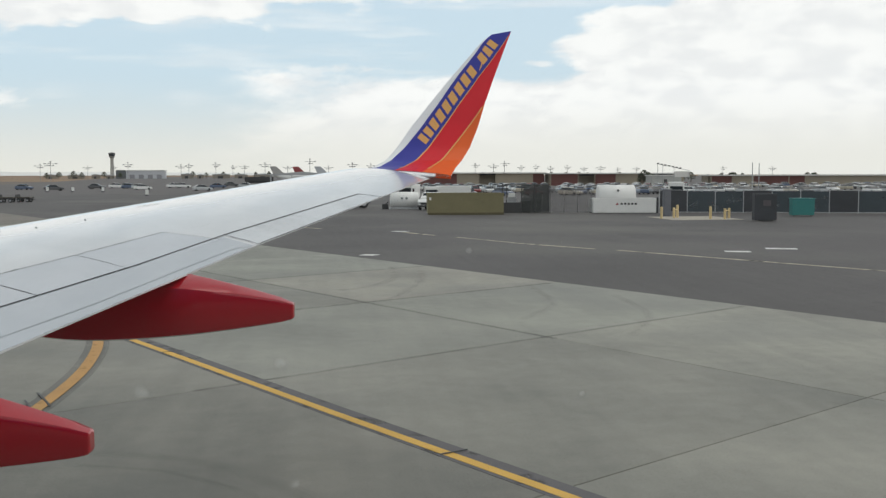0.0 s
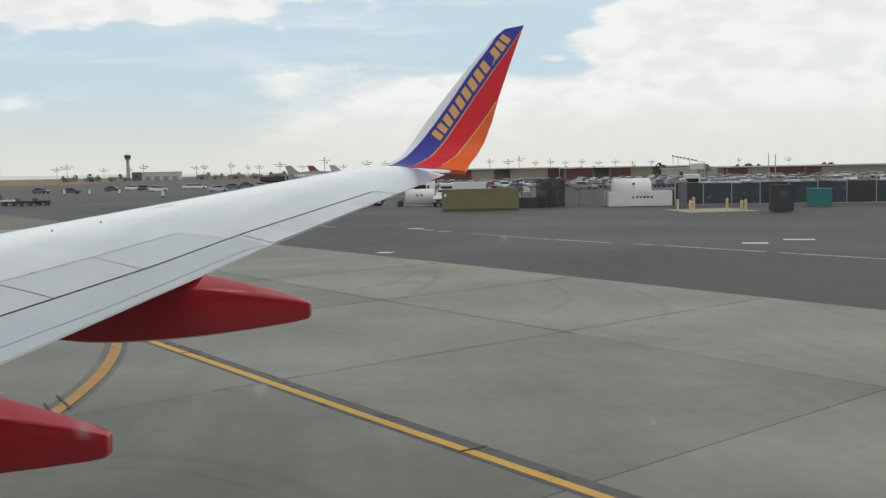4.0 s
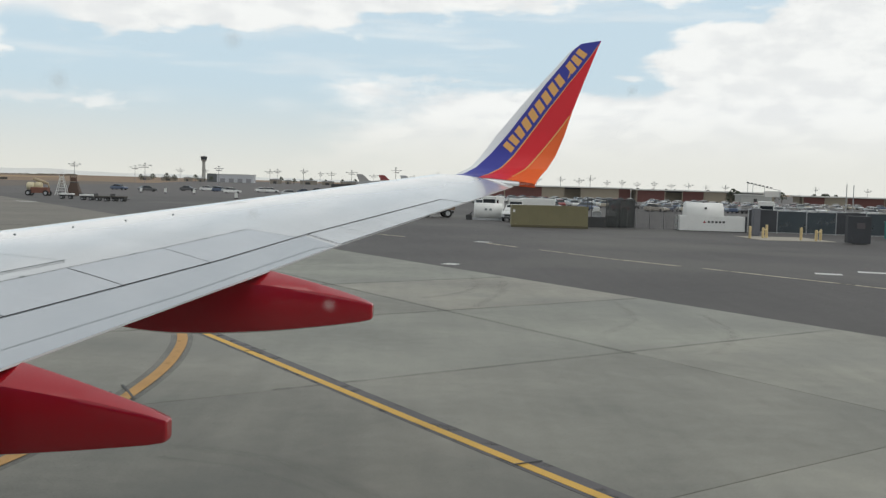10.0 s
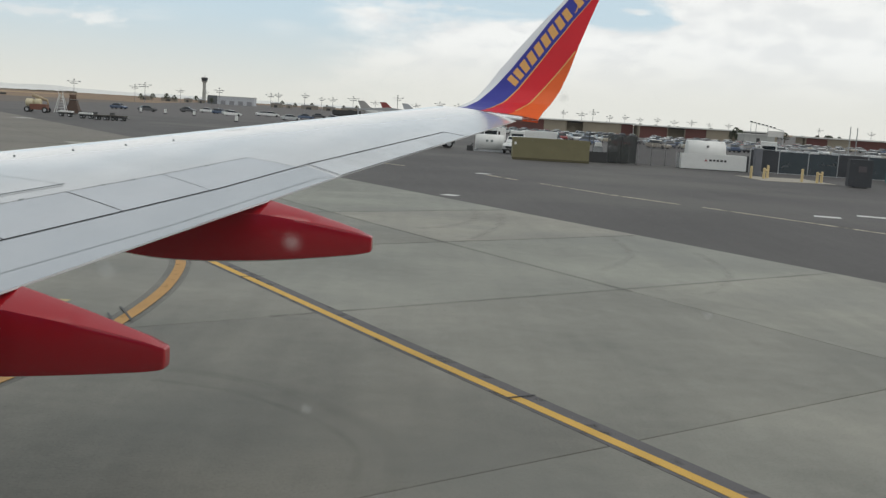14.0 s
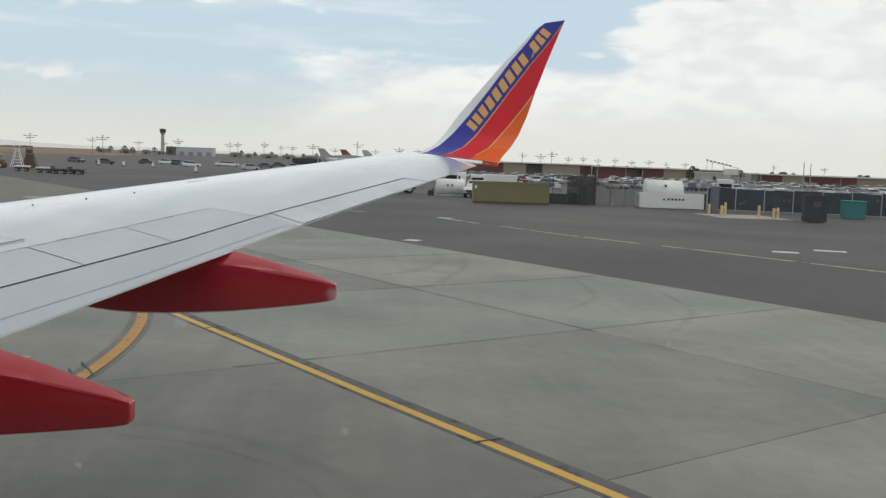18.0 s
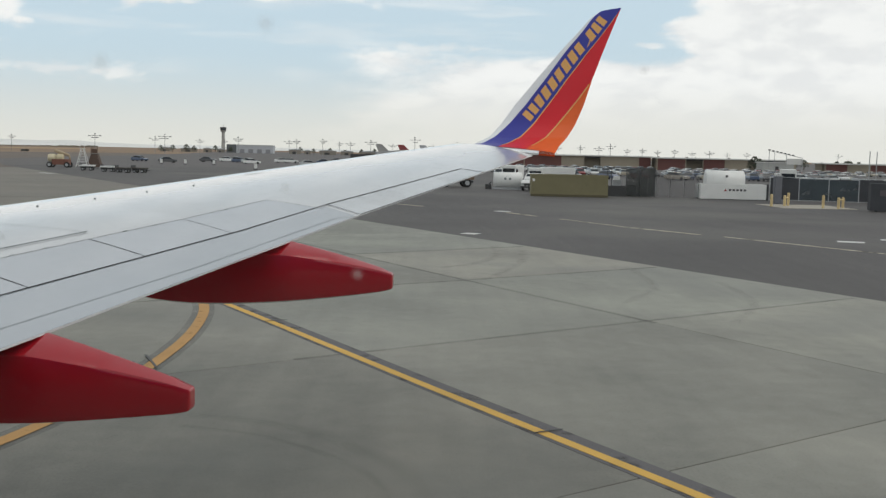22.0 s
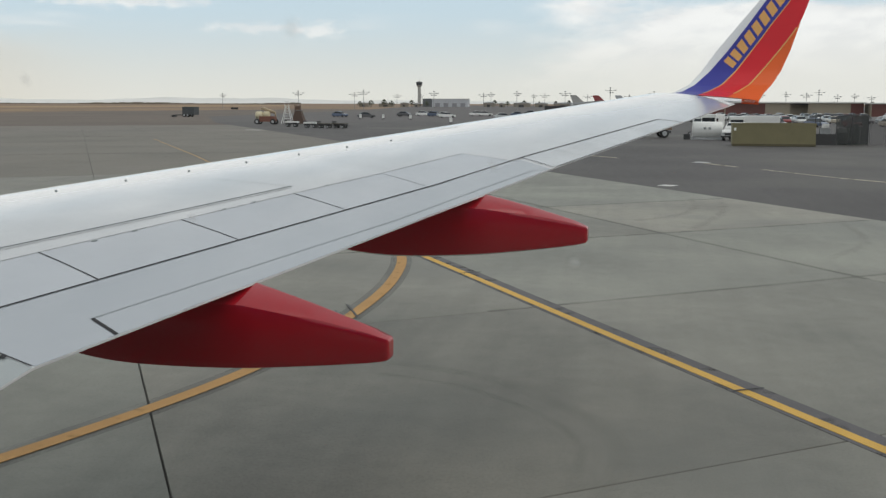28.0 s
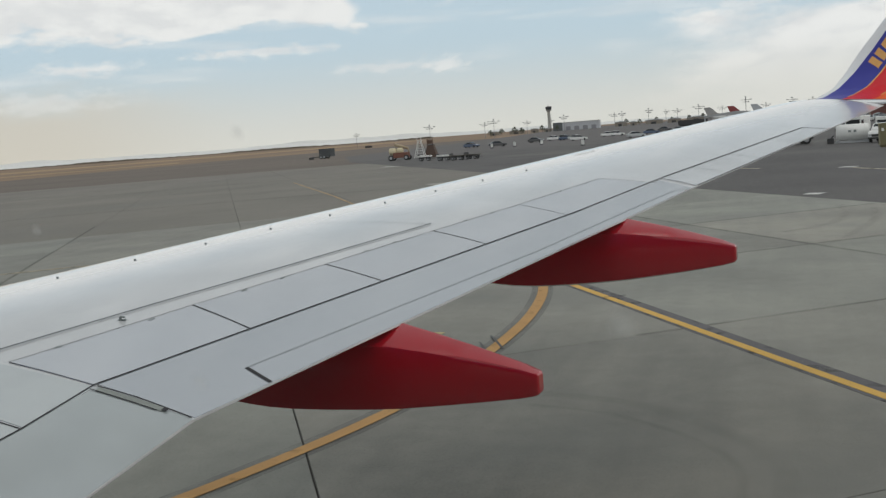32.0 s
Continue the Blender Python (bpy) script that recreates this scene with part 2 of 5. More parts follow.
YELLOW_OLD = worn_paint("old_yellow_line", (0.47, 0.31, 0.13), 0.66)
ORANGE_LINE = worn_paint("orange_lead_line", (0.44, 0.24, 0.07), 0.72)
PALE_LINE = worn_paint("pale_old_line", (0.40, 0.34, 0.24), 0.56)
FAINT_EDGE = worn_paint("faint_line_edge", (0.14, 0.137, 0.137), 0.62, 1.2, low=0.76)
YELLOW_BOX = worn_paint("yellow_field", (0.52, 0.41, 0.20), 0.74, 2.0)
BLACKLINE = worn_paint("black_line_edge", (0.10, 0.095, 0.10), 0.66, 2.0)
LETTER = worn_paint("black_letter", (0.10, 0.095, 0.085), 0.72, 5.0)
WHITELINE = worn_paint("white_line", (0.62, 0.62, 0.6), 0.72)
SCUFF = worn_paint("tyre_scuff", (0.12, 0.118, 0.108), 0.60, 1.2, low=0.965)
JOINT_DIRT = worn_paint("joint_dirt", (0.14, 0.138, 0.126), 0.60, 0.6, low=0.78)
DASH = worn_paint("lane_dash_paint", (0.56, 0.50, 0.38), 0.60, 1.5)
WING = mat("wing_grey_paint", (0.625, 0.635, 0.645), 0.13, vary=0.07, scale=0.9, fine=14, spec=0.6, coat=1.0, streak=0.12, stain=(0.52, 0.53, 0.535, 0.56, 0.7))
SLAT = mat("bare_leading_edge", (0.78, 0.79, 0.80), 0.3, metal=0.75, vary=0.04, scale=1.2, fine=20)
WING.node_tree.nodes["Principled BSDF"].inputs["Coat IOR"].default_value = 2.75
PANEL = mat("spoiler_grey_paint", (0.465, 0.492, 0.532), 0.22, vary=0.07, scale=1.4, fine=18, rand=0.06, coat=1.0, streak=0.08)
FLAP = mat("flap_grey_paint", (0.40, 0.432, 0.472), 0.25, vary=0.07, scale=1.1, fine=18, coat=1.0, streak=0.08)
AILERON = mat("aileron_paint", (0.56, 0.58, 0.60), 0.25, vary=0.10, scale=1.6, fine=18, coat=1.0, streak=0.16, stain=(0.44, 0.45, 0.46, 0.5, 1.1))
for m_ in (PANEL, FLAP, AILERON):
    m_.node_tree.nodes["Principled BSDF"].inputs["Coat IOR"].default_value = 2.75
for m_ in (WING, PANEL, FLAP, AILERON):
    # long shallow waves of the skin, which unsettle what it mirrors
    n_, l_ = m_.node_tree.nodes, m_.node_tree.links
    wave, lift, place = n_.new("ShaderNodeTexNoise"), n_.new("ShaderNodeBump"), n_.new("ShaderNodeMapping")
    l_.new(n_.new("ShaderNodeNewGeometry").outputs["Position"], place.inputs["Vector"])
    place.inputs["Rotation"].default_value = (0, 0, radians(20))
    place.inputs["Scale"].default_value = (0.5, 1.2, 1.0)
    l_.new(place.outputs[0], wave.inputs["Vector"])
    wave.inputs["Scale"].default_value, wave.inputs["Detail"].default_value = 0.9, 1.0
    lift.inputs["Strength"].default_value, lift.inputs["Distance"].default_value = 1.0, 0.007
    l_.new(wave.outputs[0], lift.inputs["Height"])
    for socket in ("Normal", "Coat Normal"):
        l_.new(lift.outputs[0], n_["Principled BSDF"].inputs[socket])
# inboard flap: darker and greener than the outboard one
INNER_FLAP = mat("inner_flap_grey", (0.365, 0.40, 0.405), 0.28, vary=0.08, scale=1.1, fine=18, coat=1.0, streak=0.10, stain=(0.30, 0.33, 0.325, 0.52, 1.4))
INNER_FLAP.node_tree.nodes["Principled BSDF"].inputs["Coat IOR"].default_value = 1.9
REVEAL = mat("pale_reveal", (0.70, 0.73, 0.70), 0.6, vary=0.08)
SEAM = mat("dark_seam", (0.085, 0.095, 0.10), 0.7, vary=0.15)
# inboard panels: greener than the spoilers, darker than the wing skin
INNER_PANEL = mat("inner_panel_grey", (0.475, 0.51, 0.515), 0.25, vary=0.08, scale=1.3, fine=18, coat=1.0, streak=0.10)
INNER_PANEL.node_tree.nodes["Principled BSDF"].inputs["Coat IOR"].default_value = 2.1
GAP = mat("panel_gap", (0.03, 0.03, 0.033), 0.8, vary=0.1)
STRIP = mat("pale_seal", (0.24, 0.26, 0.24), 0.5, vary=0.15)
SEAL = mat("sealant", (0.22, 0.25, 0.245), 0.6, vary=0.15)
RED = mat("red_paint", (0.37, 0.003, 0.012), 0.35, vary=0.09, scale=1.5, fine=12, coat=1.0, spec=0.1)
RED.node_tree.nodes["Principled BSDF"].inputs["Coat IOR"].default_value = 1.62
RED.node_tree.nodes["Principled BSDF"].inputs["Coat Roughness"].default_value = 0.17
RED_W = mat("winglet_red", (0.68, 0.018, 0.030), 0.4, vary=0.05, spec=0.3)
BLUE_W = mat("winglet_blue", (0.045, 0.05, 0.33), 0.4, vary=0.05, spec=0.3)
ORANGE_W = mat("winglet_orange", (0.80, 0.13, 0.025), 0.4, vary=0.05, spec=0.3)
GOLD_W = mat("winglet_gold", (0.75, 0.40, 0.12), 0.35, vary=0.04)
WINGLET_WHITE = mat("winglet_white", (0.86, 0.87, 0.89), 0.25, vary=0.03, coat=0.8)
WHITE = mat("white_paint", (0.74, 0.74, 0.72), 0.45, vary=0.07, scale=1.5)
HULL = mat("blue_hull_paint", (0.03, 0.045, 0.20), 0.3, vary=0.06, coat=0.5)
OLIVE = mat("olive_paint", (0.20, 0.178, 0.095), 0.7, vary=0.12, scale=1.2, stain=(0.14, 0.12, 0.06, 0.6, 1.5))
TAN = mat("tan_paint", (0.42, 0.33, 0.22), 0.6, vary=0.1)
DARK = mat("dark_metal", (0.045, 0.045, 0.047), 0.6, vary=0.2)
SCRIM = mat("dark_screen_cloth", (0.055, 0.058, 0.065), 0.9, vary=0.25, scale=0.8)
MESH = worn_paint("dark_screen_mesh", (0.055, 0.06, 0.058), 0.66, 3.0, low=0.34)
SCRIM_B = worn_paint("blue_screen_cloth", (0.05, 0.068, 0.08), 0.72, 1.2, low=0.16)
COLUMN = mat("faded_column_paint", (0.15, 0.155, 0.175), 0.8, vary=0.2, scale=1.5)
RUBBER = mat("tyre_rubber", (0.022, 0.022, 0.023), 0.85, vary=0.2)
GLASS = mat("dark_glass", (0.02, 0.025, 0.03), 0.08, vary=0.02)
STEEL = mat("galvanised_steel", (0.42, 0.43, 0.44), 0.5, metal=0.6, vary=0.15)
CREAM = mat("cream_wall", (0.33, 0.285, 0.22), 0.8, vary=0.12, scale=0.2, fine=3)
MAST = mat("mast_steel", (0.27, 0.27, 0.275), 0.6, vary=0.15)
BRICKRED = mat("red_wall_panel", (0.15, 0.06, 0.052), 0.8, vary=0.15, scale=0.3, fine=3)
ROOF = mat("pale_roof_edge", (0.70, 0.69, 0.66), 0.6, vary=0.06, scale=0.2, fine=2)
POST_Y = mat("yellow_post", (0.62, 0.48, 0.25), 0.6, vary=0.12)
TEAL = mat("teal_plastic", (0.03, 0.20, 0.19), 0.5, vary=0.1)
CHAIN = worn_paint("chain_link_mesh", (0.17, 0.16, 0.165), 0.66, 30.0, low=0.72)
LEAF = mat("far_foliage", (0.085, 0.10, 0.065), 0.9, vary=0.4, scale=0.4, fine=3)
BARK = mat("bark", (0.10, 0.08, 0.06), 0.9, vary=0.2)
# near-white because the haze in front of the hills is painted into them
HILL = mat("haze_tinted_hill", (0.76, 0.765, 0.75), 1.0, vary=0.05, scale=0.002, fine=0.01)
CARS = [mat("car_paint_" + k, c, 0.3, vary=0.02, coat=0.4) for k, c in
        (("white", (0.72, 0.72, 0.71)), ("silver", (0.42, 0.44, 0.45)), ("black", (0.06, 0.06, 0.065)),
         ("blue", (0.06, 0.09, 0.16)), ("red", (0.26, 0.035, 0.035)), ("beige", (0.45, 0.40, 0.32)))]


# ---------------------------------------------------------------- building helpers
def part(name, bm, material, parent=None, label="", smooth=False):
    """Links a bmesh as one mesh object, under a thing or a part."""
    me = bpy.data.meshes.new(name)
    bm.to_mesh(me)
    bm.free()
    me.materials.append(material)
    if smooth:
        for p in me.polygons:
            p.use_smooth = True
    ob = new(name, me)
    if parent is not None:
        ob.parent = parent
    if label:
        ob["label"] = label
    return ob


def thing(name, at, label, category, group="", kind="", rz=0.0):
    ob = new(name)
    ob.matrix_basis = pose(at[0], at[1], at[2] if len(at) > 2 else 0.0, 0, 0, rz)
    return tagged(ob, label, category, group, kind)


def quads(rings, closed=True, caps=True):
    """A skin over rings of points."""
    bm = bmesh.new()
    vs = [[bm.verts.new(p) for p in r] for r in rings]
    n = len(rings[0])
    for a, b in zip(vs, vs[1:]):
        for k in range(n if closed else n - 1):
            bm.faces.new((a[k], a[(k + 1) % n], b[(k + 1) % n], b[k]))
    if caps and closed:
        bm.faces.new(list(reversed(vs[0])))
        bm.faces.new(vs[-1])
    bmesh.ops.recalc_face_normals(bm, faces=bm.faces)
    return bm


def add_box(bm, x0, x1, y0, y1, z0, z1, bevel=0.0):
    r = bmesh.ops.create_cube(bm, size=1.0)
    for v in r["verts"]:
        v.co = Vector(((x0 + x1) / 2 + v.co.x * (x1 - x0), (y0 + y1) / 2 + v.co.y * (y1 - y0), (z0 + z1) / 2 + v.co.z * (z1 - z0)))
    if bevel:
        es = {e for v in r["verts"] for e in v.link_edges}
        bmesh.ops.bevel(bm, geom=list(es), offset=bevel, segments=2, affect="EDGES", profile=0.6)
    return bm


def box(x0, x1, y0, y1, z0, z1, bevel=0.0):
    return add_box(bmesh.new(), x0, x1, y0, y1, z0, z1, bevel)


def rod(a, b, r, seg=8, r2=None):
    """A straight tube from a to b."""
    a, b = Vector(a), Vector(b)
    d = (b - a).normalized()
    s = d.cross(Vector((0, 0, 1)) if abs(d.z) < 0.9 else Vector((1, 0, 0))).normalized()
    u = d.cross(s)
    ring = lambda c, q: [c + (s * math.cos(k * math.tau / seg) + u * math.sin(k * math.tau / seg)) * q for k in range(seg)]
    return quads([ring(a, r), ring(b, r if r2 is None else r2)])


def join(*bms):
    out = bmesh.new()
    for b in bms:
        me = bpy.data.meshes.new("tmp")
        b.to_mesh(me)
        b.free()
        out.from_mesh(me)
        bpy.data.meshes.remove(me)
    return out


def wheel(parent, x, y, r, w, name="wheel"):
    """A wheel on an axle along y, its foot on the ground."""
    prof = [(-w / 2, r * 0.8), (-w / 2 * 0.8, r), (w / 2 * 0.8, r), (w / 2, r * 0.8)]
    bm = quads([[(x + q * math.cos(k * math.tau / 14), y + o, r + q * math.sin(k * math.tau / 14)) for k in range(14)] for o, q in prof])
    tyre = part(name, bm, RUBBER, parent)
    rim = quads([[(x + q * math.cos(k * math.tau / 10), y + o, r + q * math.sin(k * math.tau / 10)) for k in range(10)]
                 for o, q in ((-w / 2 - 0.012, r * 0.55), (w / 2 + 0.012, r * 0.55))])
    part("rim", rim, STEEL, tyre)


def ribbon(points, left, right, z, step=0.5):
    """A flat strip along a line of points, from left to right of it."""
    pts = [Vector((p[0], p[1], 0)) for p in points]
    dense = [pts[0]]
    for a, b in zip(pts, pts[1:]):
        k = max(1, int((b - a).length / step))
        dense += [a.lerp(b, i / k) for i in range(1, k + 1)]
    bm = bmesh.new()
    rows = []
    for i, p in enumerate(dense):
        d = (dense[min(i + 1, len(dense) - 1)] - dense[max(i - 1, 0)]).normalized()
        nrm = Vector((-d.y, d.x, 0))
        rows.append([bm.verts.new((p + nrm * o) + Vector((0, 0, zz))) for o, zz in ((left, z - 0.006), (left, z), (right, z), (right, z - 0.006))])
    for a, b in zip(rows, rows[1:]):
        for k in range(3):
            bm.faces.new((a[k], b[k], b[k + 1], a[k + 1]))
    bmesh.ops.recalc_face_normals(bm, faces=bm.faces)
    return bm


def smooth_line(knots, per=10):
    """A curve through the knots."""
    k = [Vector((a, b, 0)) for a, b in knots]
    k = [k[0] * 2 - k[1]] + k + [k[-1] * 2 - k[-2]]
    out = []
    for i in range(1, len(k) - 2):
        p0, p1, p2, p3 = k[i - 1:i + 3]
        for j in range(per):
            t = j / per
            out.append(0.5 * (2 * p1 + (p2 - p0) * t + (2 * p0 - 5 * p1 + 4 * p2 - p3) * t * t + (3 * p1 - p0 - 3 * p2 + p3) * t ** 3))
    out.append(k[-2])
    return [(v.x, v.y) for v in out]


# ---------------------------------------------------------------- ground
# the apron's two families of joints: N_P and N_Q are their normals
N_P, N_Q = Vector((0.884, 0.468)), Vector((-0.563, 0.826))


def grid(p, q):
    """The place where the joints at p and q cross."""
    det = N_P.x * N_Q.y - N_P.y * N_Q.x
    return ((p * N_Q.y - q * N_P.y) / det, (N_P.x * q - N_Q.x * p) / det)


def sheet(name, corners, z, material, label, category, kind="structure", parent=None):
    bm = bmesh.new()
    bm.faces.new([bm.verts.new((x, y, z)) for x, y in corners])
    bmesh.ops.recalc_face_normals(bm, faces=bm.faces)
    for f in bm.faces:
        if f.normal.z < 0:
            f.normal_flip()
    ob = part(name, bm, material, parent)
    return tagged(ob, label, category, kind=kind)


sheet("ground", [(-4900, -4900), (4900, -4900), (4900, 4900), (-4900, 4900)], -0.12, STRAW, "flat dry straw-coloured grassland round the airfield", "ground")
P_EDGE, Q_END = 37.3, 165.0
fld = lambda a, d: (15.0 + d * math.sin(radians(a)), d * math.cos(radians(a)))
for a0, d0, a1, d1, w in ((-62, 560, -17, 1150, 1.3), (-60, 400, -30, 520, 1.09)):
    sheet("dry_strip", [fld(a0, d0), fld(a0, d0 * w), fld(a1, d1 * w), fld(a1, d1)], -0.08, PALE_STRAW, "pale strip of bleached dry grass across the field", "grass")
sheet("pavement", [grid(-400, -300), grid(P_EDGE, -300), grid(P_EDGE, Q_END), grid(-400, Q_END)], -0.035, JOINT,
      "dark joint bed under the grey concrete apron", "pavement")
sheet("road", [grid(P_EDGE, -300), grid(420, -300), grid(420, 185), grid(P_EDGE, 185)], -0.012, ASPHALT,
      "dark grey asphalt service road beside the concrete apron", "road")
LOT_EDGE = [(-88, 265), (-98, 390), (-113, 560), (-182, 1080), (-262, 1600)]
sheet("road_shoulder", [grid(-400, Q_END), grid(P_EDGE, Q_END), grid(P_EDGE + 6, 188), (-78, 268), (-88, 392), (-104, 560), (-145, 600), (-197, 427), grid(-60, 312), grid(-400, 312)], -0.05, SHOULDER,
      "brown-grey paved shoulder behind the apron", "shoulder")
sheet("parking_ground", [grid(P_EDGE, 184), *LOT_EDGE, (900, 1600), grid(420, 185)], -0.03, LOT,
      "worn grey asphalt of the far car park", "pavement")

# ---------------------------------------------------------------- painted lines on the apron
def line(name, pts, w, material, edge=(0.0, 0.0), label="", z=0.004, cat="pavement marking", edging=None):
    """A painted line with its dark edging (widths to the left and the right of it)."""
    ob = part(name, ribbon(pts, w / 2, -w / 2, z + 0.004), material)
    tagged(ob, label, cat, kind="structure")
    if edge[0] or edge[1]:
        part("dark_edging", ribbon(pts, w / 2 + edge[0], -w / 2 - edge[1], z), edging or BLACKLINE, ob, "dark grey painted edging")
    return ob


line("far_taxi_line", [(-30.0, 100.5), (-13.0, 69.3), (-2.0, 48.1), (4.2, 36.5)], 0.14, YELLOW_OLD, (0.05, 0.05), "faded thin yellow taxi line on the apron")
line("taxi_line", [(4.25, 36.4), (9.75, 26.45), (12.95, 20.6), (15.55, 15.8), (18.3, 10.85), (24.5, -0.6)],
     0.17, YELLOW, (0.24, 0.08), "straight yellow taxi line with dark edging on the concrete apron")
line("lead_in_line", smooth_line([(8.6, 28.5), (9.75, 26.2), (10.5, 23.6), (10.86, 20.6), (10.9, 18.0), (10.72, 15.4), (10.3, 12.9), (9.45, 10.3), (8.05, 7.1), (6.1, 3.4), (3.6, 0.0)]),
     0.23, ORANGE_LINE, (0.12, 0.14), "broad orange-yellow lead-in curve with faint dark edging", z=0.012, edging=FAINT_EDGE)
line("turn_line", smooth_line([(3.3, 38.2), (4.25, 36.3), (4.42, 33.8), (4.05, 31.0), (3.4, 28.3), (2.0, 24.5), (0.2, 21.2), (-2.2, 18.2), (-4.2, 16.0), (-6.3, 14.05), (-8.3, 12.7), (-10.3, 11.75), (-14.0, 10.6), (-18, 9.9)]),
     0.13, YELLOW_OLD, (0.15, 0.10), "thin curved yellow turn line with dark edging", z=0.012)
line("faded_turn_line", smooth_line([(-3.0, 49.5), (-1.7, 46.8), (-1.15, 43.5), (-1.35, 39.6), (-2.2, 36.8), (-3.6, 35.0), (-6.0, 33.2), (-9.3, 31.1), (-14.0, 28.0)]),
     0.28, PALE_LINE, (0, 0), "faded curved yellow turn line on the apron", z=0.010)


def ground_sign(at, ux, uy, strokes, name, label):
    """A yellow field painted on the apron with dark characters, from its corner along ux and uy."""
    ux, uy, o = Vector((*ux, 0)), Vector((*uy, 0)), Vector((*at, 0.014))
    pt = lambda a, b, z=0.0: o + ux * a + uy * b + Vector((0, 0, z))
    bm = bmesh.new()
    for poly, dz in (([(0, 0), (1, 0), (1, 1), (0, 1)], 0.0),):
        bm.faces.new([bm.verts.new(pt(a, b, dz)) for a, b in poly])
        low = [bm.verts.new(pt(a, b, -0.006)) for a, b in poly]
        bm.faces.new(low[::-1])
    sign = tagged(part(name, bm, YELLOW_BOX), label, "pavement marking", kind="structure")
    for s in strokes:
        b2 = bmesh.new()
        for a, c in zip(s, s[1:]):
            b2.faces.new([b2.verts.new(pt(x, y, 0.006)) for x, y in (a[0], c[0], c[1], a[1])])
        bmesh.ops.recalc_face_normals(b2, faces=b2.faces)
        part("painted_character", b2, LETTER, sign, "dark painted character")
    return sign


def band(fn_out, fn_in, t0, t1, n=20):
    return [((fn_out(t0 + (t1 - t0) * k / n)), (fn_in(t0 + (t1 - t0) * k / n))) for k in range(n + 1)]


def oval(cx, cy, rx, ry):
    return lambda t: (cx + rx * math.cos(t), cy + ry * math.sin(t))


# B and 6, read from the far side of the field
six = [band(oval(0.285, 0.675, 0.155, 0.19), oval(0.285, 0.675, 0.078, 0.085), 0, math.tau),
       band(oval(0.285, 0.535, 0.155, 0.325), oval(0.285, 0.535, 0.085, 0.205), -2.8, 0.35)]
bee = [[((0.865, 0.86), (0.80, 0.86)), ((0.865, 0.15), (0.80, 0.15))],
       band(oval(0.685, 0.69, 0.125, 0.17), oval(0.685, 0.69, 0.055, 0.06), math.pi / 2, 1.5 * math.pi),
       band(oval(0.69, 0.335, 0.14, 0.185), oval(0.69, 0.335, 0.07, 0.07), math.pi / 2, 1.5 * math.pi)]
for y0, y1 in ((0.15, 0.265), (0.405, 0.52), (0.52, 0.63), (0.75, 0.86)):
    bee.append([((0.80, y0), (0.80, y1)), ((0.68, y0), (0.68, y1))])
ground_sign((6.54, 16.62), (2.70, -0.27), (0.33, 2.07), six + bee, "gate_sign",
            "worn yellow painted gate field with dark B6 on the concrete")
bars = [[((a, 0.2), (a, 0.8)), ((a + 0.11, 0.2), (a + 0.11, 0.8))] for a in (0.16, 0.36, 0.56, 0.76)]
ground_sign((-5.55, 39.7), (2.75, -0.05), (-0.05, 1.6), bars, "gate_sign", "faded yellow painted field with unreadable dark characters")

# crack sealing and scuffs
for nm, pts, w in (("crack_seal", [(10.56, 17.98), (10.82, 17.38), (11.02, 16.88)], 0.04), ("crack_seal", [(10.5, 17.39), (10.89, 16.4)], 0.035),
                   ("crack_seal", [(12.12, 21.86), (12.56, 22.10)], 0.03), ("crack_seal", [(16.86, 13.12), (17.28, 13.34)], 0.03),
                   ("crack_seal", [(2.9, 28.9), (4.0, 27.6)], 0.07), ("crack_seal", [(8.15, 16.42), (8.35, 16.75)], 0.03), ("crack_seal", [(8.9, 18.05), (9.05, 18.4)], 0.03)):
    tagged(part(nm, ribbon(pts, w / 2, -w / 2, 0.024), DARK), "dark sealed crack across a painted line", "crack", kind="structure")
for pts, w in (([(12.0, 13.95), (13.5, 13.4), (14.8, 12.05), (15.35, 10.9), (15.35, 9.7), (14.9, 8.2)], 0.30), ([(12.2, 13.3), (13.4, 12.8), (14.5, 11.7), (14.95, 10.7), (14.95, 9.6)], 0.14),
               ([(16.2, 33.2), (17.4, 34.6), (18.4, 37.6), (18.6, 42.0)], 0.4), ([(17.4, 30.0), (18.4, 33.0), (19.2, 36.2), (19.6, 40.0)], 0.35),
               ([(4.6, 36.5), (4.9, 33.8), (4.6, 31.0), (4.0, 28.5)], 0.4),
               ([(20.6, 25.6), (22.2, 29.0), (22.6, 33.8)], 0.3), ([(22.6, 22.8), (24.2, 26.4), (24.6, 30.6)], 0.3), ([(26.0, 12.0), (27.0, 18.0), (29.0, 23.0)], 0.4), ([(-40, 60), (-20, 71), (0, 78)], 1.4), ([(-62, 92), (-35, 108), (-10, 116)], 2.0)):
    tm = tagged(part("tyre_mark", ribbon(smooth_line(pts), w * 0.5, -w * 0.5, 0.003), SCUFF), "faint dark tyre mark on the pavement", "tyre mark", kind="structure")
    part("darker_middle", ribbon(smooth_line(pts), w * 0.24, -w * 0.24, 0.005), SCUFF, tm)

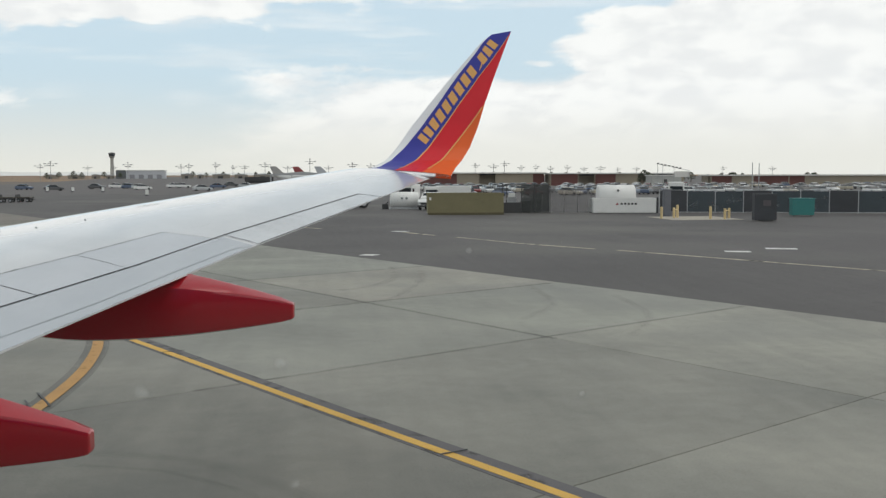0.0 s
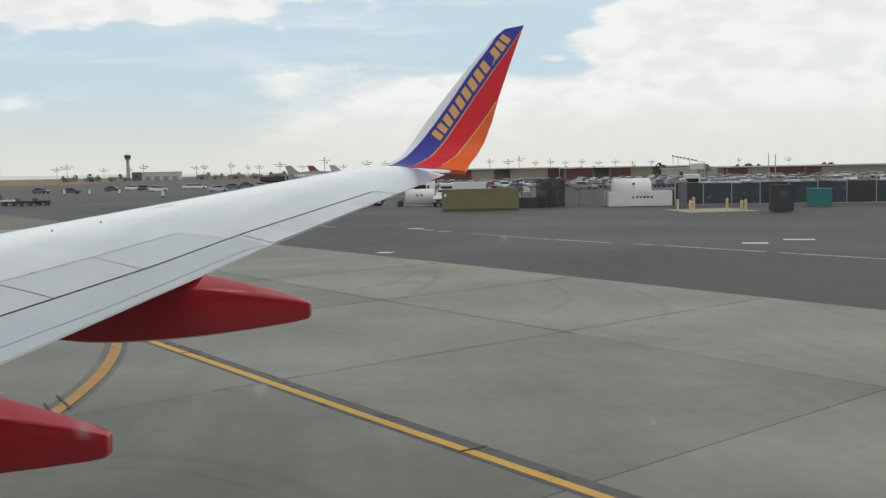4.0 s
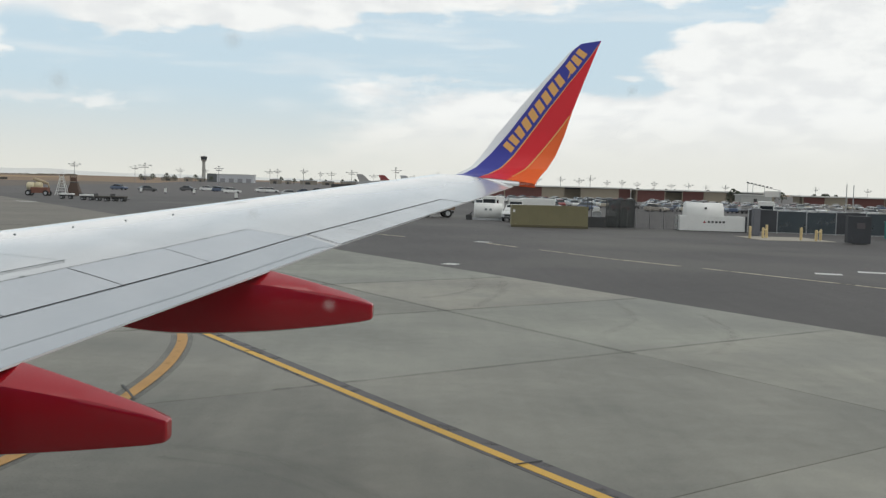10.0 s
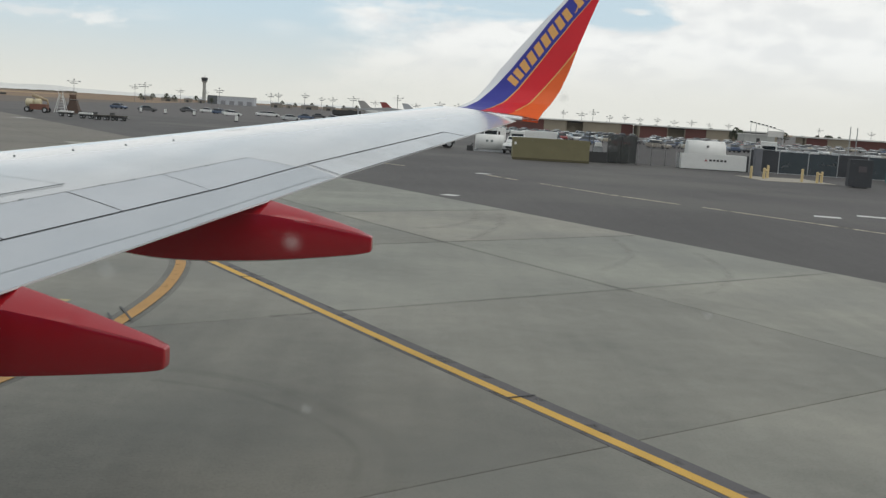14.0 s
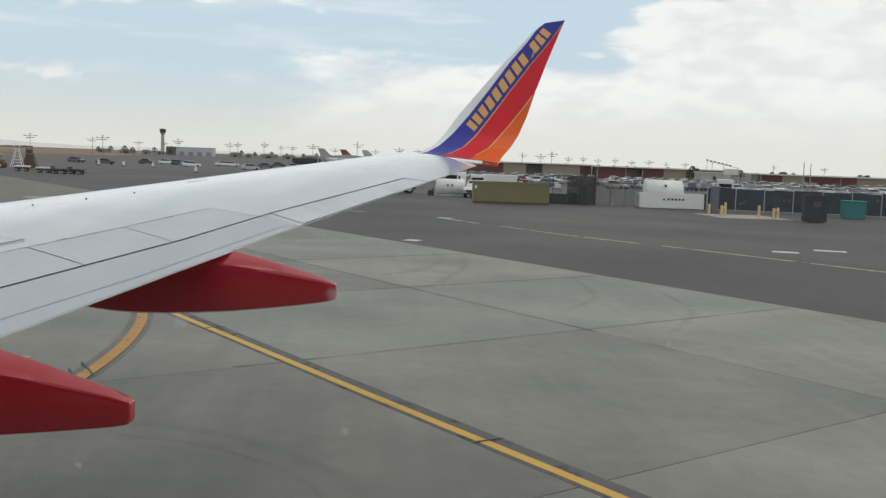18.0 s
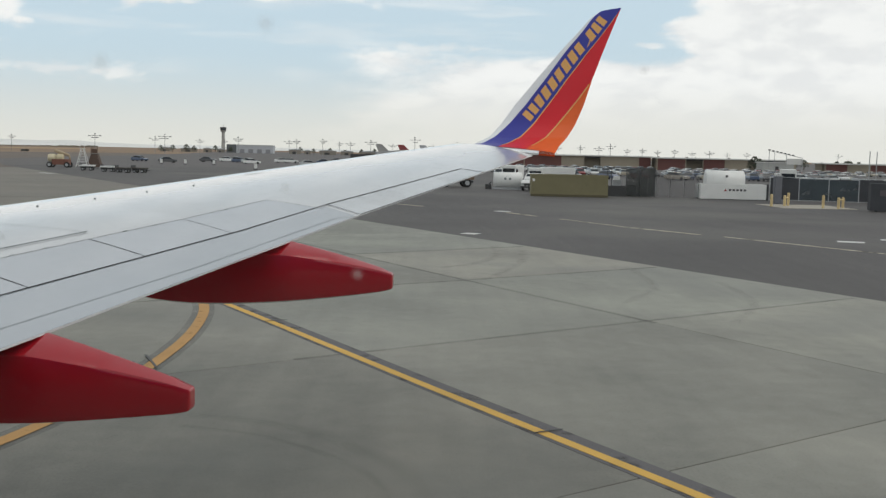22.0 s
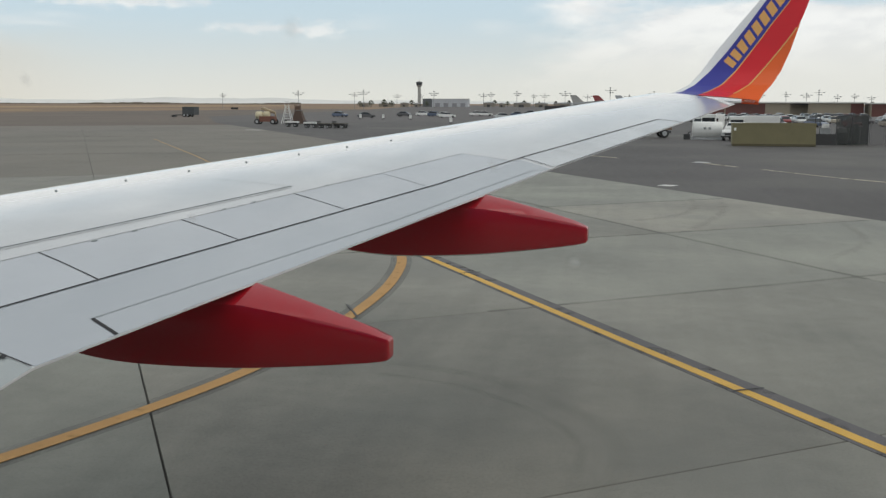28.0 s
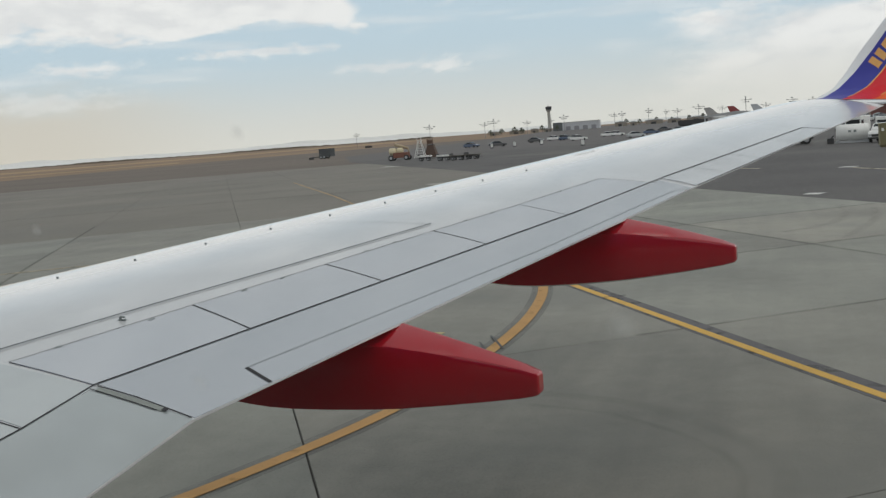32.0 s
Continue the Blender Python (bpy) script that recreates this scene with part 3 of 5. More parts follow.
# dirt that has gathered along some joints
for p0, q0, p1, q1, w in ((21.2, -4, 21.2, 46, 0.5), (28.95, 7, 28.95, 60, 0.45), (13.9, 7.3, 13.9, 40, 0.3), (14.5, 15.25, 37.0, 15.25, 0.45), (6.0, 23.2, 37.0, 23.2, 0.45), (20.0, 7.3, 37.0, 7.3, 0.35),
                          (-9.3, 23.2, 6.0, 23.2, 0.4), (5.9, 15.0, 5.9, 55.0, 0.4)):
    tagged(part("joint_stain", ribbon([grid(p0, q0), grid(p1, q1)], w * 0.22, -w * 0.12, 0.002), JOINT_DIRT), "faint dark dirt along a concrete joint", "stain", kind="structure")

# marks on the asphalt
for a, b, w in (((14.0, 75.3), (16.2, 72.0), 0.2), ((21.4, 66.6), (23.0, 62.9), 0.22), ((24.0, 60.9), (26.8, 54.6), 0.14), ((26.9, 54.4), (29.5, 50.2), 0.24), ((30.3, 49.2), (38.0, 35.6), 0.2),
                ((4.0, 94.5), (7.5, 87.5), 0.2)):
    tagged(part("lane_dash", ribbon([a, b], w / 2, -w / 2, 0.0), DASH), "faded pale yellow lane dash on dark asphalt", "road marking", "lane dashes", "structure")
for a, b, w in (((4.45, 68.2), (6.15, 67.3), 0.9), ((17.75, 48.2), (18.4, 47.85), 0.75), ((20.9, 68.0), (21.75, 67.5), 0.85), ((35.2, 47.7), (36.35, 47.3), 0.85), ((38.0, 49.3), (39.4, 48.7), 0.9),
                ((-33, 137.5), (-30.5, 136.3), 1.3)):
    tagged(part("white_road_mark", ribbon([a, b], w / 2, -w / 2, 0.0), WHITELINE), "short white painted road mark", "road marking", "white road marks", "structure")


# ---------------------------------------------------------------- the aircraft's wing, standing where the push-back ends
AFT, OUT = Vector((0.98969, -0.14326, 0)), Vector((0.14326, 0.98969, 0))
ORIGIN = Vector((15.07, -0.46, 0))
S_IN, S_TIP = -0.6, 15.6


def w_te(s):
    if s < 4.48:
        return -3.462 + (4.48 - s) * 0.075
    return -3.462 + (min(s, 10.3) - 4.48) * 0.2635 + max(0.0, s - 10.3) * 0.30


def w_le(s):
    return -1.62 - (16 - s) * 0.5206


def w_zte(s):
    return 2.32 + (s - 4.4) * 0.1213


T_UP, CAMBER, INC = 0.137, 0.026, 0.014


def w_up(u, s):
    """The height of the wing's upper skin."""
    ch = w_te(s) - w_le(s)
    c = min(1.0, max(0.0, (u - w_le(s)) / ch))
    y = 5 * T_UP * (0.2969 * math.sqrt(c) - 0.126 * c - 0.3516 * c * c + 0.2843 * c ** 3 - 0.1036 * c ** 4) + 4 * CAMBER * c * (1 - c)
    return w_zte(s) + ch * (y + (1 - c) * INC)


def w_low(u, s):
    ch = w_te(s) - w_le(s)
    c = min(1.0, max(0.0, (u - w_le(s)) / ch))
    y = -5 * 0.10 * (0.2969 * math.sqrt(c) - 0.126 * c - 0.3516 * c * c + 0.2843 * c ** 3 - 0.1036 * c ** 4) + 2 * CAMBER * c * (1 - c)
    return w_zte(s) + ch * (y + (1 - c) * INC) - 0.012


def W(u, s, z):
    return ORIGIN + AFT * u + OUT * s + Vector((0, 0, z))


wing = thing("aircraft", (0, 0, 0), "blue airliner with pale grey wing, red flap fairings and painted winglet", "airliner")
SPAN = sorted([S_IN + (S_TIP - S_IN) * k / 44 for k in range(45)] + [4.48, 10.3])
CUT = 0.115


def skin_rows(c0, c1, n, upper=True):
    rows = []
    for s in SPAN:
        le, te = w_le(s), w_te(s)
        row = []
        for k in range(n + 1):
            c = c0 + (c1 - c0) * (k / n) ** (2 if c0 == 0 else 1)
            u = le + (te - le) * c
            row.append(W(u, s, w_up(u, s) if upper else w_low(u, s)))
        rows.append(row)
    return rows


up_rows, low_rows = skin_rows(CUT, 1.0, 26), skin_rows(CUT, 1.0, 14, False)
te_rows = [[a[-1], b[-1]] for a, b in zip(up_rows, low_rows)]
tip_rows = [[p, q] for p, q in zip(up_rows[-1], skin_rows(CUT, 1.0, 26, False)[-1])]
part("wing_skin", join(*[quads(r, False, False) for r in (up_rows, low_rows, te_rows, tip_rows)]), WING, wing, "pale grey painted wing skin", True)
nose_up, nose_low = skin_rows(0.0, CUT, 10), skin_rows(0.0, CUT, 8, False)
part("leading_edge_slat", quads([a[::-1] + b[1:] for a, b in zip(nose_up, nose_low)]), SLAT, wing, "bare metal leading edge", True)


def patch(name, corners, material, lift, grow=0.0, parent=None, label="", nu=8, ns=14):
    """A thin plate laid on the upper skin between four corners (u, s): two at the front, then two at the back."""
    (a, b, c, d) = [Vector(x) for x in corners]
    mid = (a + b + c + d) / 4
    bm = bmesh.new()
    vs = []
    for i in range(nu + 1):
        row = []
        for j in range(ns + 1):
            f, g = i / nu, j / ns
            q = (a.lerp(b, g)).lerp(d.lerp(c, g), f)
            if grow:
                along = (b - a).normalized()
                aft = (d - a).normalized()
                q = q + along * grow * (2 * g - 1) + aft * grow * (2 * f - 1)
            row.append((q.x, q.y))
        vs.append(row)
    top = [[bm.verts.new(W(u, s, w_up(u, s) + lift)) for u, s in r] for r in vs]
    for i in range(nu):
        for j in range(ns):
            bm.faces.new((top[i][j], top[i][j + 1], top[i + 1][j + 1], top[i + 1][j]))
    rim = [top[0][j] for j in range(ns + 1)] + [top[i][ns] for i in range(1, nu + 1)] + [top[nu][j] for j in range(ns - 1, -1, -1)] + [top[i][0] for i in range(nu - 1, 0, -1)]
    rim_uv = [vs[0][j] for j in range(ns + 1)] + [vs[i][ns] for i in range(1, nu + 1)] + [vs[nu][j] for j in range(ns - 1, -1, -1)] + [vs[i][0] for i in range(nu - 1, 0, -1)]
    low = [bm.verts.new(W(u, s, w_up(u, s) - 0.004)) for u, s in rim_uv]
    rim = [bm.verts.new(v.co) for v in rim]
    for k in range(len(rim)):
        k2 = (k + 1) % len(rim)
        bm.faces.new((rim[k], rim[k2], low[k2], low[k]))
    bmesh.ops.recalc_face_normals(bm, faces=bm.faces)
    return part(name, bm, material, parent or wing, label, True)


def groove(pts, w, material=GAP, lift=0.003, name="panel_gap", parent=None):
    """A narrow dark gap along a line on the upper skin."""
    bm = bmesh.new()
    dense = []
    for a, b in zip(pts, pts[1:]):
        dense += [Vector(a).lerp(Vector(b), k / 24) for k in range(24)]
    dense.append(Vector(pts[-1]))
    prev = None
    for i, p in enumerate(dense):
        d = (dense[min(i + 1, len(dense) - 1)] - dense[max(i - 1, 0)]).normalized()
        nrm = Vector((-d.y, d.x))
        cur = [bm.verts.new(W(q.x, q.y, w_up(q.x, q.y) + lift)) for q in (p + nrm * w / 2, p - nrm * w / 2)]
        if prev:
            bm.faces.new((prev[0], prev[1], cur[1], cur[0]))
        prev = cur
    bmesh.ops.recalc_face_normals(bm, faces=bm.faces)
    for f in bm.faces:
        if f.normal.z < 0:
            f.normal_flip()
    return part(name, bm, material, parent or wing)


# spoilers: front edge, then rear edge on the flap hinge line, from inboard to outboard
def hinge(s):
    return (-3.776 + (s - 5.50) * 0.325, s)


FRONT = [(-4.713, 4.46), (-4.306, 5.632), (-3.92, 6.708), (-3.541, 7.793), (-3.17, 8.83), (-2.77, 10.04)]
REAR = [hinge(4.47), hinge(5.50), hinge(6.62), hinge(7.72), hinge(8.77), hinge(10.20)]
for k in range(5):
    patch("spoiler", (FRONT[k], FRONT[k + 1], REAR[k + 1], REAR[k]), PANEL, 0.004, -0.002, label="flush grey spoiler panel")
INNER = ((-4.70, -0.4), (-4.59, 3.86), (-4.05, 3.88), (-3.90, -0.4))
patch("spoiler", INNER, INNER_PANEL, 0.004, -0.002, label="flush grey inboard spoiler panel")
for k, w in ((0, 0.005), (1, 0.011), (2, 0.010), (3, 0.009), (4, 0.005), (5, 0.005)):
    groove([FRONT[k], REAR[k]], w, GAP, 0.006)
groove(FRONT, 0.0055, GAP, 0.006)
groove([(-4.59, 3.86), (-4.05, 3.88)], 0.010, GAP, 0.006)
groove([(-4.59, 3.86), (-4.70, -0.4)], 0.008, GAP, 0.006)
groove([hinge(4.47), (-4.05, 3.88), (-3.90, -0.4)], 0.011, GAP, 0.006)
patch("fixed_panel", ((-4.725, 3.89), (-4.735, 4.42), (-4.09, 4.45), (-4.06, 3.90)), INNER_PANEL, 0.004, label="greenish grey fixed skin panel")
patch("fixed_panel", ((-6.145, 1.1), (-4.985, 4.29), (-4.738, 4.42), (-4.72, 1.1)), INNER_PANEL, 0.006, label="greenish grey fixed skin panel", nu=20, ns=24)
# flaps
patch("flap", (hinge(4.49), (-2.25, 10.30), (w_te(10.29) - 0.004, 10.29), (w_te(4.49) - 0.004, 4.49)), FLAP, 0.003, label="grey outboard flap", nu=10, ns=30)
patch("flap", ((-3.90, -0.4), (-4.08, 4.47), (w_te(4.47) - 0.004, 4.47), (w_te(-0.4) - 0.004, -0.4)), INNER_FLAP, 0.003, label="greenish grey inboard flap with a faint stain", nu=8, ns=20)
patch("aileron", ((-2.25, 10.40), (-1.20, 13.50), (w_te(13.70) - 0.004, 13.70), (w_te(10.40) - 0.004, 10.40)), AILERON, 0.003, label="grey aileron", nu=8, ns=20)
groove([hinge(4.47), hinge(7.72), hinge(8.9), (-2.255, 10.36)], 0.012, GAP, 0.007)
groove([(-3.526, 5.071), (-3.30, 5.80), (-3.02, 6.70), (-2.675, 7.807), (-2.30, 9.20), (-2.077, 10.007), (-1.95, 10.26)], 0.0045, SEAL, 0.006)
groove([(-3.526, 5.071), (-3.327, 5.012)], 0.026, GAP, 0.006)
groove([(-4.085, 4.47), (-3.84, 4.485), (-3.615, 4.48), (-3.475, 4.478)], 0.011, GAP, 0.006)
groove([(-4.06, 4.44), (-3.63, 4.455)], 0.045, STRIP, 0.006, "seal_strip")
groove([(-4.09, 4.415), (-3.66, 4.428)], 0.008, GAP, 0.008)
groove([(-3.64, 4.455), (-3.61, 4.457)], 0.035, GAP, 0.012, "seal_bracket")
# aileron with its tab
groove([(-2.255, 10.37), (-1.73, 11.92), (-1.20, 13.49)], 0.013, GAP, 0.006)
groove([(-1.20, 13.49), (-0.86, 13.68)], 0.011, GAP, 0.006)
groove([(-2.255, 10.37), (-1.89, 10.36)], 0.010, GAP, 0.006)
groove([(-1.90, 10.40), (-1.40, 12.05), (-1.22, 12.62)], 0.009, GAP, 0.006)
for a, b in (((-1.80, 11.70), (-1.48, 11.80)), ((-1.48, 12.66), (-1.20, 12.74)), ((-2.05, 10.95), (-1.74, 11.03))):
    groove([a, b], 0.006, SEAL, 0.006)
for u0, s0 in ((-2.10, 10.83), (-1.84, 11.60), (-1.57, 12.40), (-1.33, 13.10)):
    groove([(u0 - 0.01, s0 - 0.02), (u0 + 0.008, s0 + 0.03)], 0.014, SEAL, 0.008, "hinge_cover")
# seams further forward
groove([(-6.2, 1.0), (-5.79, 2.1), (-5.39, 3.2), (-4.99, 4.30), (-4.54, 5.54), (-4.13, 6.61), (-3.635, 7.96)], 0.015, SEAM, 0.009)
groove([(-3.635, 7.96), (-4.09, 7.86), (-4.60, 7.745)], 0.005, SEAL)
for (u0, s0) in ((-4.62, 4.72), (-4.40, 5.30), (-4.16, 5.98), (-4.06, 6.30), (-3.80, 7.08), (-3.70, 7.37), (-3.42, 8.15), (-3.30, 8.47), (-2.98, 9.4)):
    groove([(u0, s0), (u0 + 0.016, s0 + 0.045)], 0.014, SEAL, 0.008, "hinge_cover")
groove([(-3.35, 11.2), (-3.2, 11.45)], 0.016, SEAL, 0.004, "access_cover")


# flap track fairings
def fairing(s, u0, um, u1, z_low, z_tip0, z_tip1, half, parent):
    """A canoe under the wing: from its nose at u0, lowest at um, past the trailing edge to its blunt tail at u1."""
    rings = []
    te, z_te = w_te(s), w_zte(s) - 0.006
    us = [u0 + (te - u0) * k / 16 for k in range(16)] + [te + (u1 - te) * k / 8 for k in range(9)]
    for u in us:
        g = max(0.0, (u - te) / (u1 - te))
        if u < te:
            top = w_low(u, s) + 0.02 + 0.03 * max(0.0, 1 - (te - u) / 0.3) * 0.5
            top = min(top, z_te)
        else:
            top = z_te + (z_tip1 - z_te) * g + 0.012 * math.sin(math.pi * g)
        if u < um:
            q = (u - u0) / (um - u0)
            z0 = w_low(u0, s) - 0.02
            lo = z0 + (z_low - z0) * math.sin(q * math.pi / 2)
        else:
            q = (u - um) / (u1 - um)
            lo = z_low + (z_tip0 - z_low) * q ** 1.7
        h = half * (0.3 + 0.7 * math.sin(min(1.0, (u - u0) / (te - u0)) * math.pi / 2)) * (1.0 - 0.74 * g)
        lo = min(lo, top - 0.05)
        H = top - lo
        d = 0.085 * (1 - g) + 0.012
        d = min(d, 0.4 * H)
        e = min(0.028, 0.2 * H)
        prof = [(-h, lo + 0.12 * H), (-h, top - d - e), (-h * 0.985, top - d - 0.3 * e), (-h * 0.93, top - d + 0.1 * e), (-h * 0.05, top), (h * 0.05, top), (h * 0.93, top - d + 0.1 * e), (h * 0.985, top - d - 0.3 * e), (h, top - d - e), (h, lo + 0.12 * H),
                (h * 0.9, lo + 0.035 * H), (h * 0.6, lo), (-h * 0.6, lo), (-h * 0.9, lo + 0.035 * H)]
        rings.append([W(u, s + a, z) for a, z in prof])
    end = rings[-1]
    c = sum((Vector(p) for p in end), Vector()) / len(end)
    rings[-1] = [Vector(p) - AFT * 0.034 for p in end]
    rings.append([Vector(p).lerp(c, 0.07) - AFT * 0.016 for p in end])
    rings.append([Vector(p).lerp(c, 0.17) - AFT * 0.004 for p in end])
    rings.append([Vector(p).lerp(c, 0.34) + AFT * 0.003 for p in end])
    bm = quads(rings)
    bm.normal_update()
    for f in bm.faces:
        f.smooth = True
    for ed in bm.edges:
        if len(ed.link_faces) == 2 and ed.calc_face_angle(0.0) > 0.5:
            ed.smooth = False
    return part("flap_track_fairing", bm, RED, parent, "glossy red flap track fairing")


fairing(6.12, -5.6, -3.85, -2.11, 1.957, 2.077, 2.238, 0.23, wing)
fairing(9.04, -5.0, -3.10, -1.352, 2.308, 2.478, 2.640, 0.215, wing)
fairing(3.45, -6.2, -4.4, -2.60, 1.62, 1.66, 1.82, 0.24, wing)


# winglet: leading and trailing edge by height, as (u, z) seen at a distance of 16.3 m out
WL_LE = [(-1.54, 3.80), (-1.27, 3.83), (-1.03, 3.95), (-0.86, 4.15), (-0.65, 4.45), (-0.33, 4.85), (0.0, 5.25), (0.31, 5.60), (0.53, 5.86)]
WL_TE = [(-0.02, 3.70), (0.05, 3.83), (0.15, 3.95), (0.27, 4.15), (0.39, 4.45), (0.51, 4.85), (0.65, 5.25), (0.78, 5.60), (0.903, 5.925)]


def along(curve, h):
    x = h * (len(curve) - 1)
    k = min(len(curve) - 2, int(x))
    return Vector(curve[k]).lerp(Vector(curve[k + 1]), x - k)


def winglet_point(h, c, off=0.0):
    """A point of the winglet at height h (0 to 1) and chord c (0 to 1), off metres to the inboard side of its middle."""
    s = 15.62 + 0.52 * (1 - (1 - min(1.0, h / 0.5)) ** 2) + 0.62 * h
    a, b = along(WL_LE, h), along(WL_TE, h)
    tip = max(0.0, (h - 0.94) / 0.06)
    a = a.lerp(b, 0.20 * tip ** 2)
    p = a.lerp(b, c)
    u, z = p.x * s / 16.3, 3.70 + (p.y - 3.70) * s / 16.3
    lean = min(1.0, h / 0.28)
    return W(u, s - off * lean, z + off * (1 - lean))


def w_thick(h, c):
    return (0.075 - 0.05 * h) * math.sqrt(max(0.0, c * (1 - c))) * 2 * 0.8 + 0.004


HS = [k / 30 for k in range(31)]
CS = [0.0, 0.02, 0.06, 0.12, 0.22, 0.35, 0.5, 0.65, 0.8, 0.92, 1.0]
rings = []
for h in HS:
    inner = [winglet_point(h, c, w_thick(h, c) / 2) for c in CS]
    outer = [winglet_point(h, c, -w_thick(h, c) / 2) for c in CS[::-1]]
    rings.append(inner + outer)
winglet = part("winglet", quads(rings), WINGLET_WHITE, wing, "tall blended winglet with white, blue, red and orange bands", True)
BANDS = [  # height, then the chord at which white, blue, red and orange end
    (0.0, 0.13, 0.42, 0.70, 1.0), (0.125, 0.10, 0.395, 0.715, 1.0), (0.25, 0.07, 0.40, 0.73, 1.0), (0.375, 0.11, 0.435, 0.76, 1.0), (0.5, 0.155, 0.48, 0.85, 1.0),
    (0.625, 0.16, 0.545, 1.0, 1.0), (0.75, 0.13, 0.645, 1.0, 1.0), (0.875, 0.12, 0.80, 1.0, 1.0), (0.97, 0.06, 0.95, 1.0, 1.0), (1.0, 0.0, 1.0, 1.0, 1.0)]


def bands_at(h):
    for a, b in zip(BANDS, BANDS[1:]):
        if h <= b[0]:
            f = (h - a[0]) / (b[0] - a[0])
            return [x + (y - x) * f for x, y in zip(a[1:], b[1:])]
    return list(BANDS[-1][1:])


def winglet_band(name, material, lo, hi, lift, h0=0.0, h1=1.0, side=1):
    bm = bmesh.new()
    prev = None
    for k in range(37):
        h = h0 + (h1 - h0) * k / 36
        c0, c1 = lo(h), hi(h)
        row = []
        for j in range(7):
            c = c0 + (max(c1, c0 + 0.001) - c0) * j / 6
            row.append(bm.verts.new(winglet_point(h, c, side * (w_thick(h, c) / 2 + lift))))
        if prev:
            for j in range(6):
                bm.faces.new((prev[j], prev[j + 1], row[j + 1], row[j]))
        prev = row
    bmesh.ops.recalc_face_normals(bm, faces=bm.faces)
    return part(name, bm, material, winglet, smooth=True)


winglet_band("blue_band", BLUE_W, lambda h: bands_at(h)[0], lambda h: bands_at(h)[1], 0.011)
winglet_band("red_band", RED_W, lambda h: bands_at(h)[1], lambda h: bands_at(h)[2], 0.011)
winglet_band("orange_band", ORANGE_W, lambda h: bands_at(h)[2], lambda h: bands_at(h)[3], 0.011, 0.0, 0.62)
winglet_band("gold_stripe", GOLD_W, lambda h: bands_at(h)[1] - 0.008, lambda h: bands_at(h)[1] + 0.012, 0.015, 0.06, 0.97)
winglet_band("gold_stripe", GOLD_W, lambda h: bands_at(h)[2] - 0.010, lambda h: bands_at(h)[2] + 0.012, 0.015, 0.08, 0.60)
winglet_band("blue_band", BLUE_W, lambda h: 0.02, lambda h: 0.98, 0.004, 0.05, 1.0, -1)
# the blunt foot of its trailing edge
foot = [winglet_point(0.0, c, d) for c, d in ((0.84, -0.02), (1.0, -0.005), (1.0, 0.014), (0.84, 0.030))]
part("root_fillet", quads([foot, [Vector(q) - Vector((0, 0, 0.015 if k in (0, 3) else 0.03)) for k, q in enumerate(foot)]]), ORANGE_W, winglet)
# the plain gold bars that stand for its lettering
for k in range(13):
    h0 = 0.415 + 0.0425 * k - (0.012 if k > 9 else 0.0)
    h1, c0, c1 = h0 + 0.031, 0.20, 0.80
    if k == 9:
        h1, c0 = h0 + 0.014, 0.62
    f0 = lambda h, q=c0: bands_at(h)[0] + (bands_at(h)[1] - bands_at(h)[0]) * q
    f1 = lambda h, q=c1: bands_at(h)[0] + (bands_at(h)[1] - bands_at(h)[0]) * q
    bm = bmesh.new()
    vs = [bm.verts.new(winglet_point(h, f(h), w_thick(h, f(h)) / 2 + 0.016)) for h, f in ((h0 + 0.022, f0), (h0 - 0.022, f1), (h1 - 0.022, f1), (h1 + 0.022, f0))]
    bm.faces.new(vs)
    part("lettering_bar", bm, GOLD_W, winglet)

# the fuselage round the camera, open at the window through which it looks
US = [-22.0, -17.0, -12.0, -6.0, -2.0, -0.30, 0.30, 2.0, 6.0, 10.0, 13.0, 16.0, 18.5]
TAPER = [0.10, 0.72, 1.0, 1.0, 1.0, 1.0, 1.0, 1.0, 1.0, 0.97, 0.82, 0.55, 0.25]
ANG = [-180 + 15 * k for k in range(12)] + [0.0, 5.5, 22.0, 30.0] + [45 + 15 * k for k in range(9)]


def hull(u, q, deg, r):
    a = radians(deg)
    return W(u, -1.60 + r * q * math.cos(a), 3.25 + (1 - q) * 0.7 + r * q * math.sin(a) * 1.02)


bm = bmesh.new()
shells = [[[bm.verts.new(hull(u, q, a, r)) for a in ANG] for u, q in zip(US, TAPER)] for r in (2.0, 1.95)]
hole = (US.index(-0.30), ANG.index(5.5))
n_a = len(ANG)
for sh in shells:
    for k in range(len(US) - 1):
        for m_ in range(n_a):
            if (k, m_) != hole:
                bm.faces.new((sh[k][m_], sh[k][(m_ + 1) % n_a], sh[k + 1][(m_ + 1) % n_a], sh[k + 1][m_]))
k, m_ = hole
corner = [(k, m_), (k, m_ + 1), (k + 1, m_ + 1), (k + 1, m_)]
for (a, b), (d, e) in zip(corner, corner[1:] + corner[:1]):
    bm.faces.new((shells[0][a][b], shells[0][d][e], shells[1][d][e], shells[1][a][b]))
for end in (0, -1):
    bm.faces.new(shells[0][end])
    bm.faces.new(shells[1][end])
bmesh.ops.recalc_face_normals(bm, faces=bm.faces)
part("fuselage", bm, HULL, wing, "dark blue rounded fuselage with an open window", True)

